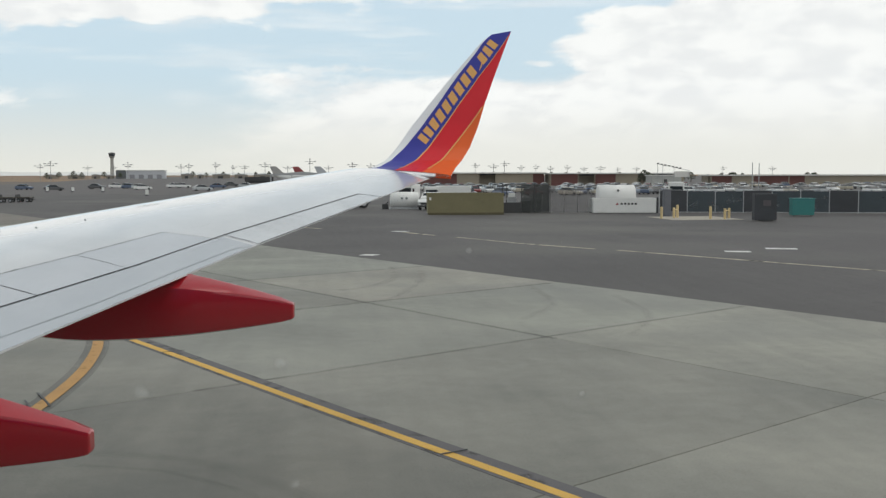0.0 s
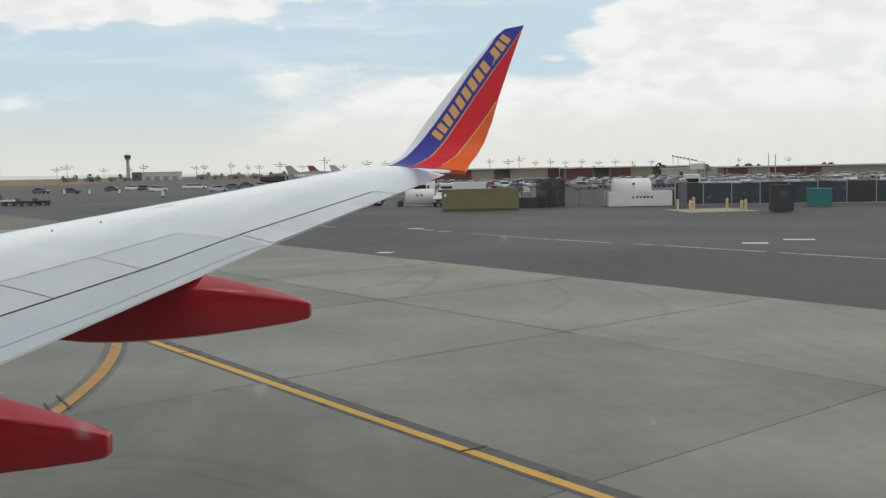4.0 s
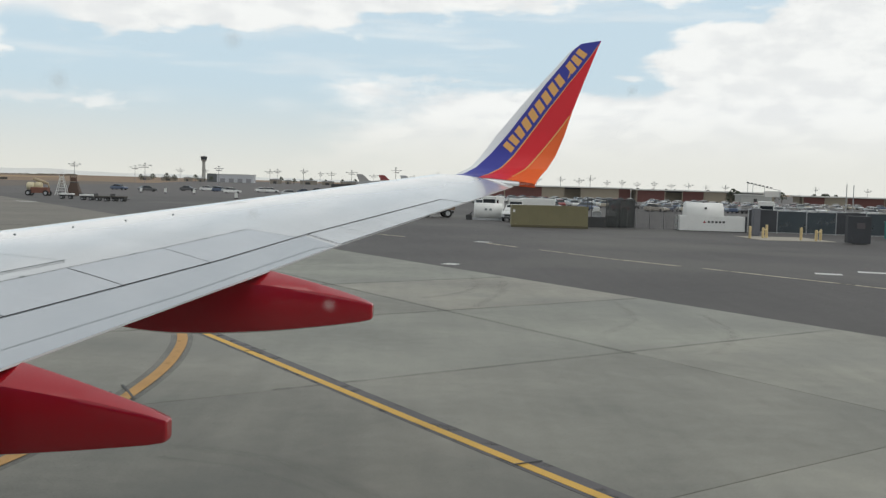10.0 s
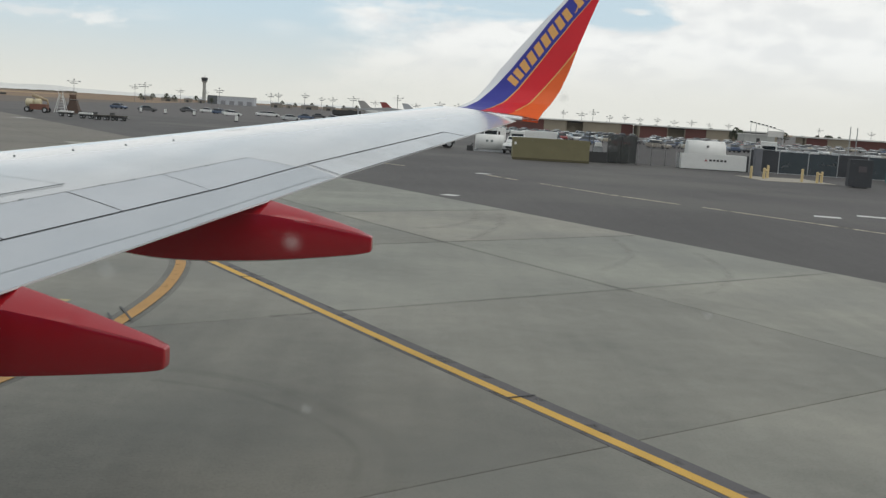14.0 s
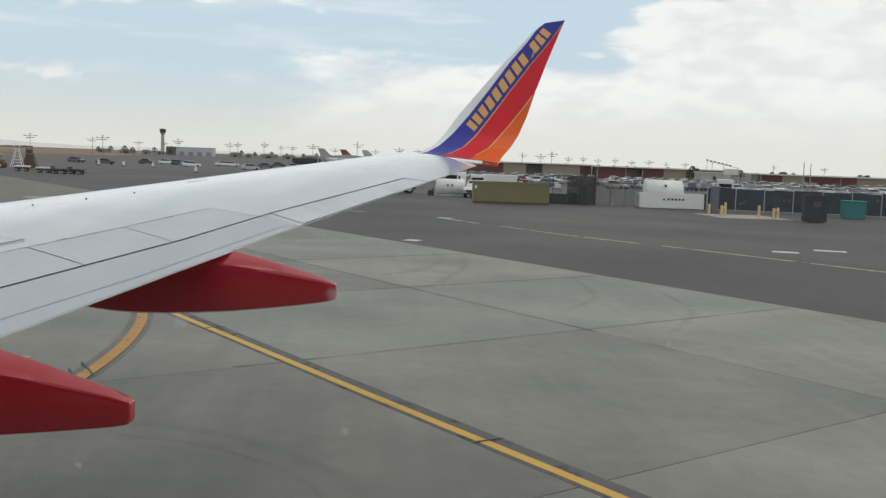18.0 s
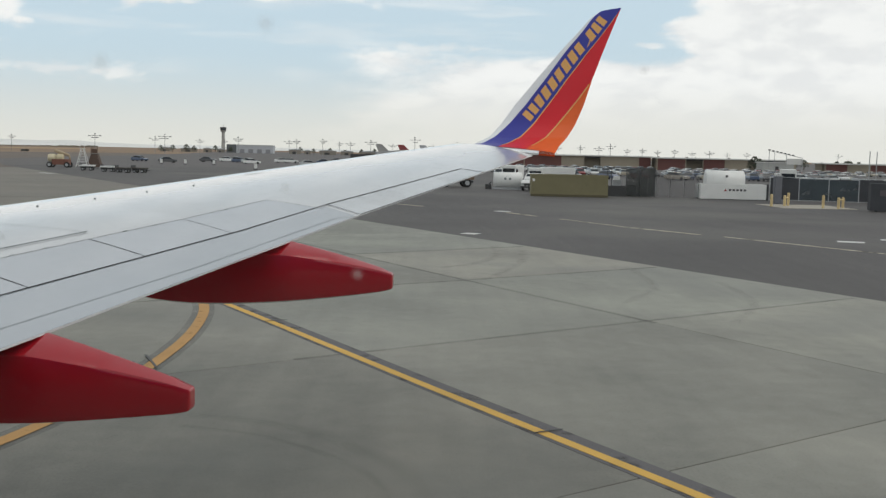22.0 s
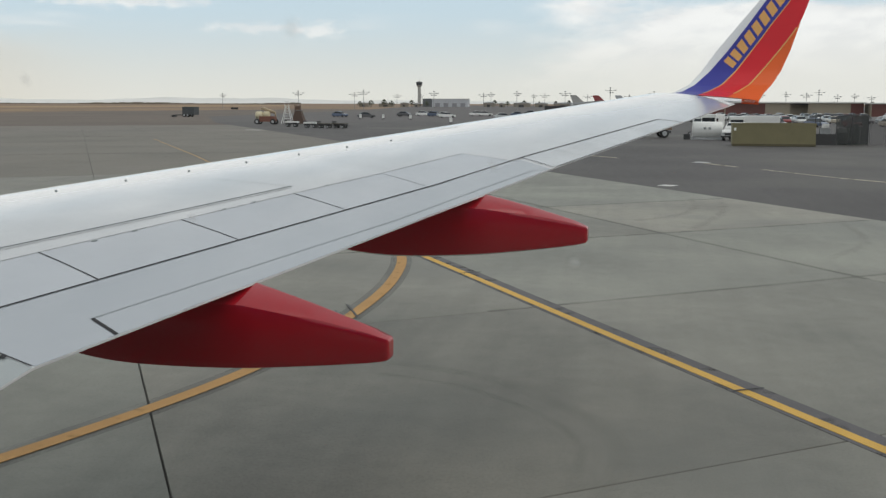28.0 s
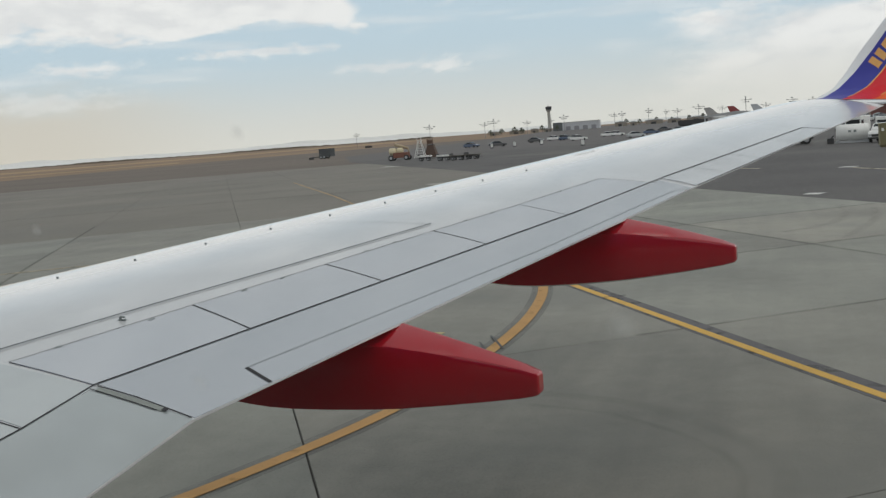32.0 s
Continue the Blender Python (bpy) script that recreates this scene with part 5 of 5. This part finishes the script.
part("frame", quads([[(-1.2, -0.8, 0), (1.2, -0.8, 0), (1.2, 0.8, 0), (-1.2, 0.8, 0)], [(-0.55, -0.5, 2.2), (0.55, -0.5, 2.2), (0.55, 0.5, 2.2), (-0.55, 0.5, 2.2)]]), mat("brown_steel", (0.10, 0.065, 0.05), 0.8), s2)
part("platform", box(-0.6, 0.6, -0.55, 0.55, 2.2, 2.3), DARK, s2)
part("guard", join(rod((-0.55, -0.5, 2.3), (-0.55, -0.5, 3.3), 0.04), rod((0.55, -0.5, 2.3), (0.55, -0.5, 3.3), 0.04), rod((-0.55, -0.5, 3.25), (0.55, -0.5, 3.25), 0.04), box(-0.5, 0.5, -0.5, -0.46, 2.4, 3.1)), mat("brown_guard", (0.12, 0.07, 0.05), 0.8), s2)
for k, (x, y, r) in enumerate(((-33.3, 156.0, 2), (-28.7, 150.6, -3), (-25.8, 147.8, -6), (-23.7, 148.6, -10))):
    pale = k < 2
    ct = thing("baggage_cart", (x, y), "flat baggage cart in a parked train, %s deck" % ("pale" if pale else "dark"), "baggage cart", "baggage carts", rz=r)
    part("deck", box(0, 2.0, -0.7, 0.7, 0.62, 0.84 if pale else 0.74, 0.02), WHITE if pale else mat("cart_brown", (0.11, 0.10, 0.085), 0.85), ct)
    part("frame", box(0.1, 1.9, -0.6, 0.6, 0.42, 0.62), DARK, ct)
    part("end_board", box(0, 0.06, -0.7, 0.7, 0.7, 1.05), DARK, ct)
    part("drawbar", rod((2.0, 0, 0.4), (2.6, 0, 0.3), 0.03), DARK, ct)
    for xx in (0.4, 1.6):
        for yy in (-0.55, 0.55):
            wheel(ct, xx, yy, 0.24, 0.14)
bt = thing("dark_trailer", (-90.3, 254.5), "small dark blue-grey box trailer by the grass", "trailer", rz=-10)
part("body", box(0, 3.5, -1.1, 1.1, 0.55, 2.5, 0.05), mat("dark_blue_paint", (0.075, 0.082, 0.088), 0.7), bt)
part("roof_edge", box(-0.05, 3.55, -1.15, 1.15, 2.5, 2.6, 0.02), mat("dull_blue_cover", (0.10, 0.105, 0.11), 0.8), bt)
part("drawbar", join(rod((-3.4, 0, 0.45), (0.1, 0, 0.6), 0.12), box(-3.6, -2.6, -0.5, 0.5, 0.0, 0.5, 0.05)), DARK, bt)
for x in (0.5, 1.5):
    for y in (-0.95, 0.95):
        wheel(bt, x, y, 0.46, 0.28)
fb = thing("low_equipment_box", (-187.0, 553.0), "low dark equipment box at the edge of the dry grass", "equipment box", rz=18)
part("body", box(0, 3.8, -0.8, 0.8, 0, 0.95, 0.05), DARK, fb)
part("lid", box(-0.05, 3.85, -0.85, 0.85, 0.95, 1.05, 0.02), RUBBER, fb)
lt = thing("dark_trailer", (-11.1, 468.9), "long dark low trailer in the distance", "trailer", rz=2)
part("body", box(0, 12.5, -1.3, 1.3, 0.6, 2.6, 0.05), DARK, lt)
part("skirt", box(0.5, 12, -1.1, 1.1, 0.0, 0.6), RUBBER, lt)
for x, y in ((-13.0, 193.0), (-40.4, 236.6), (-34.8, 235.5), (-28.3, 234.5)):
    mp = thing("marker_post", (x, y), "small white marker post on the asphalt", "marker post", "marker posts")
    part("board", box(-0.28, 0.28, -0.06, 0.06, 0.15, 1.05, 0.02), WHITE, mp)
    part("foot", box(-0.35, 0.35, -0.25, 0.25, 0, 0.15, 0.02), RUBBER, mp)


# ---------------------------------------------------------------- cars
def car(paint, label):
    """A saloon with its nose towards -y."""
    c = thing("car", (0, -500, 0), label, "car", "parked cars")
    sec = lambda y, w, zs: (y, w, zs)
    prof = [(-2.25, 0.62, 0.45, 0.62), (-2.15, 0.80, 0.30, 0.72), (-1.2, 0.88, 0.26, 0.86), (0.0, 0.90, 0.26, 0.92), (1.4, 0.89, 0.26, 0.95), (2.1, 0.84, 0.30, 0.92), (2.22, 0.7, 0.45, 0.85)]
    part("body", quads([[(-w, y, lo), (-w * 1.0, y, (lo + hi) / 2), (-w * 0.93, y, hi), (w * 0.93, y, hi), (w, y, (lo + hi) / 2), (w, y, lo)] for y, w, lo, hi in prof]), paint, c)
    part("glasshouse", quads([[(-w, y, z0), (-w * q, y + d, z1), (w * q, y + d, z1), (w, y, z0)] for y, w, z0, z1, q, d in ((-1.05, 0.80, 0.86, 0.88, 1.0, 0.0), (-0.35, 0.82, 0.88, 1.36, 0.8, 0.0), (0.95, 0.82, 0.90, 1.38, 0.8, 0.0), (1.75, 0.80, 0.92, 0.96, 1.0, 0.0))]), GLASS, c)
    part("roof", quads([[(-0.62, y, z), (-0.5, y, z + 0.06), (0.5, y, z + 0.06), (0.62, y, z)] for y, z in ((-0.42, 1.34), (0.3, 1.39), (1.0, 1.36))]), paint, c)
    for x in (-0.78, 0.78):
        for y in (-1.38, 1.36):
            bm = quads([[(x + o, y + 0.31 * math.cos(k * math.tau / 10), 0.31 + 0.31 * math.sin(k * math.tau / 10)) for k in range(10)] for o in (-0.1, 0.1)])
            part("wheel", bm, RUBBER, c)
    return c


masters = [car(CARS[0], "white car parked in the far car park"), car(CARS[1], "silver car parked in the far car park"), car(CARS[2], "black car parked in the far car park"),
           car(CARS[3], "dark blue car parked in the far car park"), car(CARS[4], "dark red car parked in the far car park"), car(CARS[5], "beige car parked in the far car park")]
spots = []
rng = random.Random(7)
for y, x0, x1 in ((186, 62, 128), (205, 40, 140), (222, 22, 150), (240, 19, 160), (258, 20, 170), (278, 24, 180)):
    x = x0
    while x < x1:
        if rng.random() < 0.62:
            spots.append((x, y + rng.uniform(-0.6, 0.6), rng.choice((0, 180)) + rng.uniform(-3, 3)))
        x += 2.9 if rng.random() > 0.06 else 7.5
first = len(spots)
lone = [(-54.0, 271, 3), (-43.0, 254, 2), (-39.0, 284, 2), (-36.6, 300, 0), (-34.0, 301, 1), (-31.0, 287, 3), (-27.2, 279, 1), (-24.0, 262, 0), (-21.0, 300, 0), (-18.6, 299, 0), (-8.3, 246, 1), (-8.1, 288, 3), (-7.8, 335, 2), (-1.0, 300, 1), (4.5, 280, 0), (13, 204, 1)]
for x, y, _ in lone:
    spots.append((x, y, 90 + rng.uniform(-25, 25)))
order = [0, 0, 0, 1, 1, 2, 3, 0, 5, 4, 1, 0, 2]
for k, (x, y, r) in enumerate(spots):
    m_ = masters[lone[k - first][2] if k >= first else order[rng.randrange(len(order))]]
    copy_thing(m_, pose(x, y, -0.03, 0, 0, r))
for k, m_ in enumerate(masters):
    m_.matrix_basis = pose(30 + 6.2 * k, 171.5 + 1.2 * k, -0.012, 0, 0, 8 * k)


# ---------------------------------------------------------------- far buildings
def low_building(x0, x1, y, h, seed, label):
    b = thing("low_building", (x0, y), label, "building", "low buildings")
    L = x1 - x0
    part("back_wall", box(0.3, L - 0.3, 3.5, 9.0, 0, h - 0.25), CREAM, b)
    part("roof", join(box(-0.6, L + 0.6, -0.8, 9.6, h - 0.28, h + 0.12, 0.03)), ROOF, b)
    r = random.Random(seed)
    x = 0.0
    while x < L:
        w = min(r.choice((5.5, 7.0, 9.0, 12.0)), L - x)
        k = r.random()
        if w > 1.5:
            if k < 0.55:
                part("wall_panel", box(x + 0.1, x + w - 0.1, 0, 0.25, 0, h - 0.3), CREAM, b)
            elif k < 0.78:
                part("wall_panel", box(x + 0.1, x + w - 0.1, 0.05, 0.3, 0, h - 0.3), BRICKRED, b, "dark red wall panel")
            else:
                part("opening_lintel", box(x, x + w, 0, 0.25, h - 0.75, h - 0.3), DARK, b)
        part("pier", box(x - 0.15, x + 0.15, -0.1, 0.35, 0, h - 0.28), CREAM, b)
        x += w
    return b


low_building(27, 92, 331, 4.15, 1, "long low cream and red building with a pale flat roof edge")
low_building(92.8, 137, 326, 3.95, 5, "low cream building with red panels and a pale roof edge")
low_building(143, 235, 318, 3.3, 3, "low pale-roofed building with dark red panels behind the car park")
hg = thing("open_shelter", (4.0, 338), "pale grey open shelter with a shallow roof", "shelter")
part("roof", quads([[(0, 0, 3.4), (21, 0, 3.4), (21, 0, 3.7), (10, 0, 4.6), (0, 0, 3.7)], [(0, 9, 3.4), (21, 9, 3.4), (21, 9, 3.7), (10, 9, 4.6), (0, 9, 3.7)]]), STEEL, hg)
for x in (0.3, 7, 14, 20.7):
    for y in (0.3, 8.7):
        part("column", box(x - 0.15, x + 0.15, y - 0.15, y + 0.15, 0, 3.4), STEEL, hg)
hs = thing("small_grey_building", (117.5, 300), "small pale grey flat-roofed building", "building")
part("wall", box(0, 9, 0, 6, 0, 3.1), mat("pale_grey_wall", (0.46, 0.46, 0.44), 0.8), hs)
part("roof", box(-0.3, 9.3, -0.3, 6.3, 3.1, 3.35), ROOF, hs)
part("door", box(3.6, 4.6, -0.03, 0, 0, 2.1), DARK, hs)
lg = thing("floodlight_gantry", (113.4, 284), "sloping steel beam with a row of floodlights on thin posts", "floodlight gantry")
part("beam", rod((0, 0, 6.5), (9.6, 0, 4.6), 0.07), STEEL, lg)
for x, z in ((0.2, 6.45), (1.7, 6.15), (5.0, 5.5), (9.4, 4.6)):
    part("post", rod((x, 0, 0), (x, 0, z), 0.07), STEEL, lg)
for k in range(7):
    x = 0.2 + 1.1 * k
    z = 6.5 - 1.9 * x / 9.6
    part("floodlight", box(x - 0.28, x + 0.28, -0.2, 0.1, z + 0.06, z + 0.34, 0.04), DARK, lg)
part("screen_board", box(5.2, 9.6, 0.1, 0.2, 2.8, 4.4), ROOF, lg)

ct = thing("control_tower", (-232, 1402), "pale concrete airport control tower with a dark glazed cab", "control tower")
ring = lambda r, z, n=16: [(r * math.cos(k * math.tau / n), r * math.sin(k * math.tau / n), z) for k in range(n)]
part("shaft", quads([ring(2.6, 0), ring(2.2, 14), ring(2.1, 25)]), mat("tower_concrete", (0.40, 0.40, 0.38), 0.8), ct)
part("gallery", quads([ring(2.1, 25), ring(3.7, 26.6), ring(3.9, 27.5)]), mat("tower_gallery", (0.3, 0.3, 0.29), 0.8), ct)
part("cab_glass", quads([ring(3.7, 27.5), ring(4.3, 30.8)]), mat("tower_glass", (0.06, 0.07, 0.08), 0.2), ct)
part("roof", quads([ring(4.5, 30.8), ring(4.2, 31.7), ring(0.8, 32.4)]), mat("tower_roof", (0.14, 0.14, 0.14), 0.7), ct)
part("aerial", rod((0, 0, 32.4), (0, 0, 35), 0.1), DARK, ct)
tb2 = thing("terminal_block", (-155.4, 985), "far pale grey terminal block with a dark hangar beside it", "building", rz=4)
part("wall", box(9, 43, 0, 30, 0, 7.2), mat("terminal_grey", (0.52, 0.53, 0.56), 0.7), tb2)
part("hangar", box(0, 9, 0, 28, 0, 7.8), mat("hangar_dark", (0.13, 0.14, 0.145), 0.8), tb2)
part("roof", box(8.6, 43.4, -0.4, 30.4, 7.2, 7.8), ROOF, tb2)
for x0 in (12, 20, 28, 36):
    part("bay_door", box(x0, x0 + 4.5, -0.06, 0.0, 0, 3.6), mat("bay_door_grey", (0.28, 0.28, 0.30), 0.7), tb2)
rng = random.Random(21)
SHED = mat("shed_wall", (0.27, 0.24, 0.20), 0.8)
for x, y, w, h in ((-214, 972, 9, 5.0), (-196, 977, 14, 4.6), (-176, 981, 7, 5.2), (-164, 984, 6, 4.4), (-98, 993, 10, 6.0), (-84, 994, 6, 5.0), (-70, 996, 16, 5.6), (-50, 998, 12, 5.2), (-32, 999, 18, 5.4)):
    h *= 0.62
    fb = thing("far_shed", (x, y), "small dull brown shed far across the airfield", "shed", "far sheds", rz=rng.uniform(-4, 8))
    part("wall", box(0, w, 0, 8, 0, h), SHED, fb)
    part("roof", quads([[(-0.3, y_, h), (w + 0.3, y_, h), (w + 0.3, y_, h + 0.3), (w / 2, y_, h + 1.0), (-0.3, y_, h + 0.3)] for y_ in (-0.3, 8.3)]), STEEL, fb)
    part("door", box(w * 0.3, w * 0.6, -0.05, 0, 0, h * 0.6), DARK, fb)


def parked_airliner(at, rz, fin, label):
    """A far airliner with its nose at the origin and its tail towards +x."""
    al = thing("airliner", at, label, "airliner", "far airliners", rz=rz)
    part("fuselage", quads([[(x, r * math.cos(k * math.tau / 14), zc + r * math.sin(k * math.tau / 14)) for k in range(14)] for x, r, zc in ((0, 0.2, 2.2), (1.0, 0.9, 2.35), (3, 1.4, 2.4), (18, 1.4, 2.4), (24, 0.9, 2.8), (28, 0.2, 3.1))]), WHITE, al, smooth=True)
    part("tail_fin", quads([[(22.0, -0.1, 3.4), (27.0, -0.1, 3.2), (27.0, 0.1, 3.2), (22.0, 0.1, 3.4)], [(26.0, -0.06, 7.0), (28.6, -0.06, 7.0), (28.6, 0.06, 7.0), (26.0, 0.06, 7.0)]]), fin, al)
    for q in (-1, 1):
        part("wing", quads([[(10, q, 1.9), (14, q, 1.9), (14, q, 2.1), (10, q, 2.1)], [(14, 12 * q, 2.4), (15.6, 12 * q, 2.4), (15.6, 12 * q, 2.5), (14, 12 * q, 2.5)]]), STEEL, al)
        part("engine", rod((9.5, 4 * q, 1.4), (12.5, 4 * q, 1.4), 0.7, 12), WHITE, al)
        part("tailplane", quads([[(24.5, 0.3 * q, 3.2), (27.2, 0.3 * q, 3.2), (27.2, 0.3 * q, 3.3), (24.5, 0.3 * q, 3.3)], [(26.6, 4.6 * q, 3.5), (28.0, 4.6 * q, 3.5), (28.0, 4.6 * q, 3.55), (26.6, 4.6 * q, 3.55)]]), WHITE, al)
        part("main_wheel_leg", rod((14, 2 * q, 0), (14, 2 * q, 1.9), 0.2), DARK, al)
    part("nose_wheel_leg", rod((3, 0, 0), (3, 0, 1.2), 0.15), DARK, al)
    for k in range(16):
        part("cabin_window", box(5 + 0.9 * k, 5.35 + 0.9 * k, 1.375, 1.41, 2.6, 2.95), DARK, al)


parked_airliner((29.5, 434.0), 176, mat("fin_grey", (0.34, 0.33, 0.32), 0.6), "far white airliner with a grey tail fin")
parked_airliner((38.5, 448.0), 176, mat("fin_red", (0.26, 0.05, 0.05), 0.6), "far white airliner with a dark red tail fin")
parked_airliner((47.5, 440.0), 172, mat("fin_pale", (0.42, 0.43, 0.45), 0.6), "far white airliner with a pale grey tail fin")


def mast(at, h, label):
    m_ = thing("light_mast", at, label, "light mast", "light masts")
    part("pole", rod((0, 0, 0), (0, 0, h), 0.15, 8, 0.09), MAST, m_)
    for z, w in ((h * 0.90, 2.7), (h * 0.80, 1.3)):
        arm = part("crossarm", join(rod((-w, 0, z), (w, 0, z + 0.15), 0.07), rod((0, -w * 0.8, z), (0, w * 0.8, z), 0.07)), MAST, m_)
        for x, y in ((-w, 0), (w, 0), (0, -w * 0.8)):
            part("lamp", box(x - 0.55, x + 0.55, y - 0.3, y + 0.3, z - 0.10, z + 0.28, 0.05), MAST, arm)
    part("top_lamp", box(-0.35, 0.35, -0.3, 0.3, h - 0.1, h + 0.35, 0.05), MAST, m_)
    return m_


def polar(a, d):
    return (15.0 + d * math.sin(radians(a)), d * math.cos(radians(a)))


mm = mast(polar(-16.5, 560), 9.6, "tall lighting mast with crossed lamp arms")
mid = [(-13.5, 640, 1.0), (-13.0, 600, 1.1), (-11.2, 700, 0.95), (-9.2, 560, 1.0), (-6.5, 600, 0.95), (-4.7, 560, 1.0), (-3.2, 640, 0.95), (-2.1, 560, 1.0), (-0.9, 700, 0.95), (0.3, 520, 1.15), (-6.1, 620, 1.0), (-3.8, 600, 0.9), (-9.9, 900, 1.1), (1.3, 650, 0.9), (2.6, 560, 1.0), (3.6, 520, 0.9), (4.8, 560, 0.95),
       (5.9, 520, 0.9), (6.9, 540, 0.95), (8.0, 560, 0.9), (9.3, 520, 0.92), (10.3, 540, 0.9), (10.9, 500, 1.0), (11.8, 520, 0.8), (12.6, 540, 0.85), (13.4, 560, 0.78), (14.3, 540, 0.82), (15.2, 560, 0.75), (16.1, 540, 0.78), (17.0, 560, 0.72), (18.0, 560, 0.74),
       (22.5, 520, 0.75), (25.0, 540, 0.72), (-20.5, 620, 0.9)]
for a, d, q in mid:
    x, y = polar(a, d)
    o = copy_thing(mm, pose(x, y, 0, 0, 0, rng.uniform(0, 90)))
    o.scale = (q, q, q)


def tree(at, h, seed):
    r = random.Random(seed)
    t = thing("tree", at, "dark green tree on the far horizon", "tree", "far trees")
    part("trunk", join(rod((0, 0, 0), (0.1, 0, h * 0.5), 0.22, 7, 0.14), rod((0.1, 0, h * 0.45), (0.9, 0.2, h * 0.75), 0.1, 6, 0.05), rod((0.1, 0, h * 0.4), (-0.8, -0.2, h * 0.7), 0.1, 6, 0.05)), BARK, t)
    bm = bmesh.new()
    for k in range(260):
        a, q = r.uniform(0, math.tau), r.random() ** 0.5
        z = r.uniform(0.32, 1.0)
        w = h * 0.48 * math.sin(math.pi * min(1.0, 0.16 + z * 0.78)) * q
        c = Vector((w * math.cos(a), w * math.sin(a), h * z))
        s = h * r.uniform(0.04, 0.085)
        vs = [bm.verts.new(c + Vector((r.uniform(-1, 1), r.uniform(-1, 1), r.uniform(-0.7, 0.7))) * s) for _ in range(5)]
        for i, j, l_ in ((0, 1, 2), (0, 2, 3), (0, 3, 4), (1, 2, 4), (2, 3, 4)):
            bm.faces.new((vs[i], vs[j], vs[l_]))
    part("crown", bm, LEAF, t)
    return t


for k in range(38):
    a = 6.0 + 22.0 * rng.random() if k > 6 else 16.0 + 12 * rng.random()
    tree(polar(a, 430 + 60 * rng.random()), rng.uniform(3.2, 4.5), k)
tree((118.0, 309.0), 4.8, 91)
tree((120.5, 312.0), 4.2, 92)

# far scrub between the sheds, and a dark line of it behind the dry field
for k, a in enumerate((-13.2, -12.6, -11.9, -11.5, -10.4, -9.6, -9.3, -5.9, -5.2, -4.3, -3.5, -2.6, -1.9, -1.1)):
    tree(polar(a, 900 + 17 * k), 5.2 + (k * 7 % 5) * 0.35, 200 + k)
rows, r = [], random.Random(31)
for k in range(300):
    a = radians(-62 + 46 * k / 299)
    hgt = 2.4 + 1.1 * math.sin(k * 0.11) + r.uniform(-0.7, 0.9)
    rows.append([(2300 * math.sin(a), 2300 * math.cos(a), -0.1), (2303 * math.sin(a), 2303 * math.cos(a), max(0.6, hgt)), (2310 * math.sin(a), 2310 * math.cos(a), -0.1)])
tagged(part("far_scrub", quads(rows), mat("dark_scrub", (0.13, 0.105, 0.08), 0.95, vary=0.3, scale=0.02, fine=0.2)), "dark low scrub along the far edge of the dry field", "scrub", kind="structure")

# far hills, the distance haze put into their pale colour
for nm, d, a0, a1, peak, sd in (("far_hills", 4300, -75, 4, 22, 3), ("far_hills", 4650, -58, -8, 36, 8)):
    rows, r = [], random.Random(sd)
    ph = [r.uniform(0, 6.28) for _ in range(5)]
    for k in range(240):
        f = k / 239
        a = a0 + (a1 - a0) * f
        hgt = peak * (math.sin(math.pi * f) ** 0.7) * (0.62 + 0.2 * math.sin(7 * f + ph[0]) + 0.14 * math.sin(19 * f + ph[1]) + 0.10 * math.sin(47 * f + ph[2]) + 0.06 * math.sin(113 * f + ph[3])) + 1.0
        x, y = d * math.sin(radians(a)), d * math.cos(radians(a))
        rows.append([(x, y, -0.1), (x * 1.006, y * 1.006, max(1.0, hgt)), (x * 1.012, y * 1.012, -0.1)])
    tagged(part(nm, quads(rows), HILL), "far hills on the horizon beyond the airfield, haze in their colour", "hills", kind="structure")


# ---------------------------------------------------------------- concrete slabs, last
P_LINES = [-39.9, -32.3, -24.6, -17.0, -9.3, -1.6, 5.9, 13.9, 21.2, 28.95, P_EDGE]
Q_LINES = [-24.9, -16.8, -8.75, -0.74, 7.3, 15.25, 23.2] + [23.2 + 7.88 * k for k in range(1, 19)]
apron = bpy.data.objects["pavement"]
GAPW = 0.012
for p0, p1 in zip(P_LINES, P_LINES[1:]):
    for q0, q1 in zip(Q_LINES, Q_LINES[1:]):
        cs = [grid(p0 + GAPW, q0 + GAPW), grid(p1 - GAPW, q0 + GAPW), grid(p1 - GAPW, q1 - GAPW), grid(p0 + GAPW, q1 - GAPW)]
        bm = bmesh.new()
        dz = random.uniform(-0.0015, 0.0)
        c = (sum(x for x, _ in cs) / 4, sum(y for _, y in cs) / 4)
        inner = [bm.verts.new((c[0] + (x - c[0]) * 0.9985, c[1] + (y - c[1]) * 0.9985, dz)) for x, y in cs]
        rim = [bm.verts.new((x, y, dz - 0.008)) for x, y in cs]
        low = [bm.verts.new((x, y, -0.033)) for x, y in cs]
        bm.faces.new(inner)
        for k in range(4):
            j = (k + 1) % 4
            bm.faces.new((rim[k], rim[j], inner[j], inner[k]))
            bm.faces.new((low[k], low[j], rim[j], rim[k]))
        part("slab", bm, BROWN_CONCRETE if q0 > 45 and (p1 < 30 or q0 > 68) else PALE_CONCRETE if p0 > 28 else DIM_CONCRETE if p1 < 22 else CONCRETE, apron)
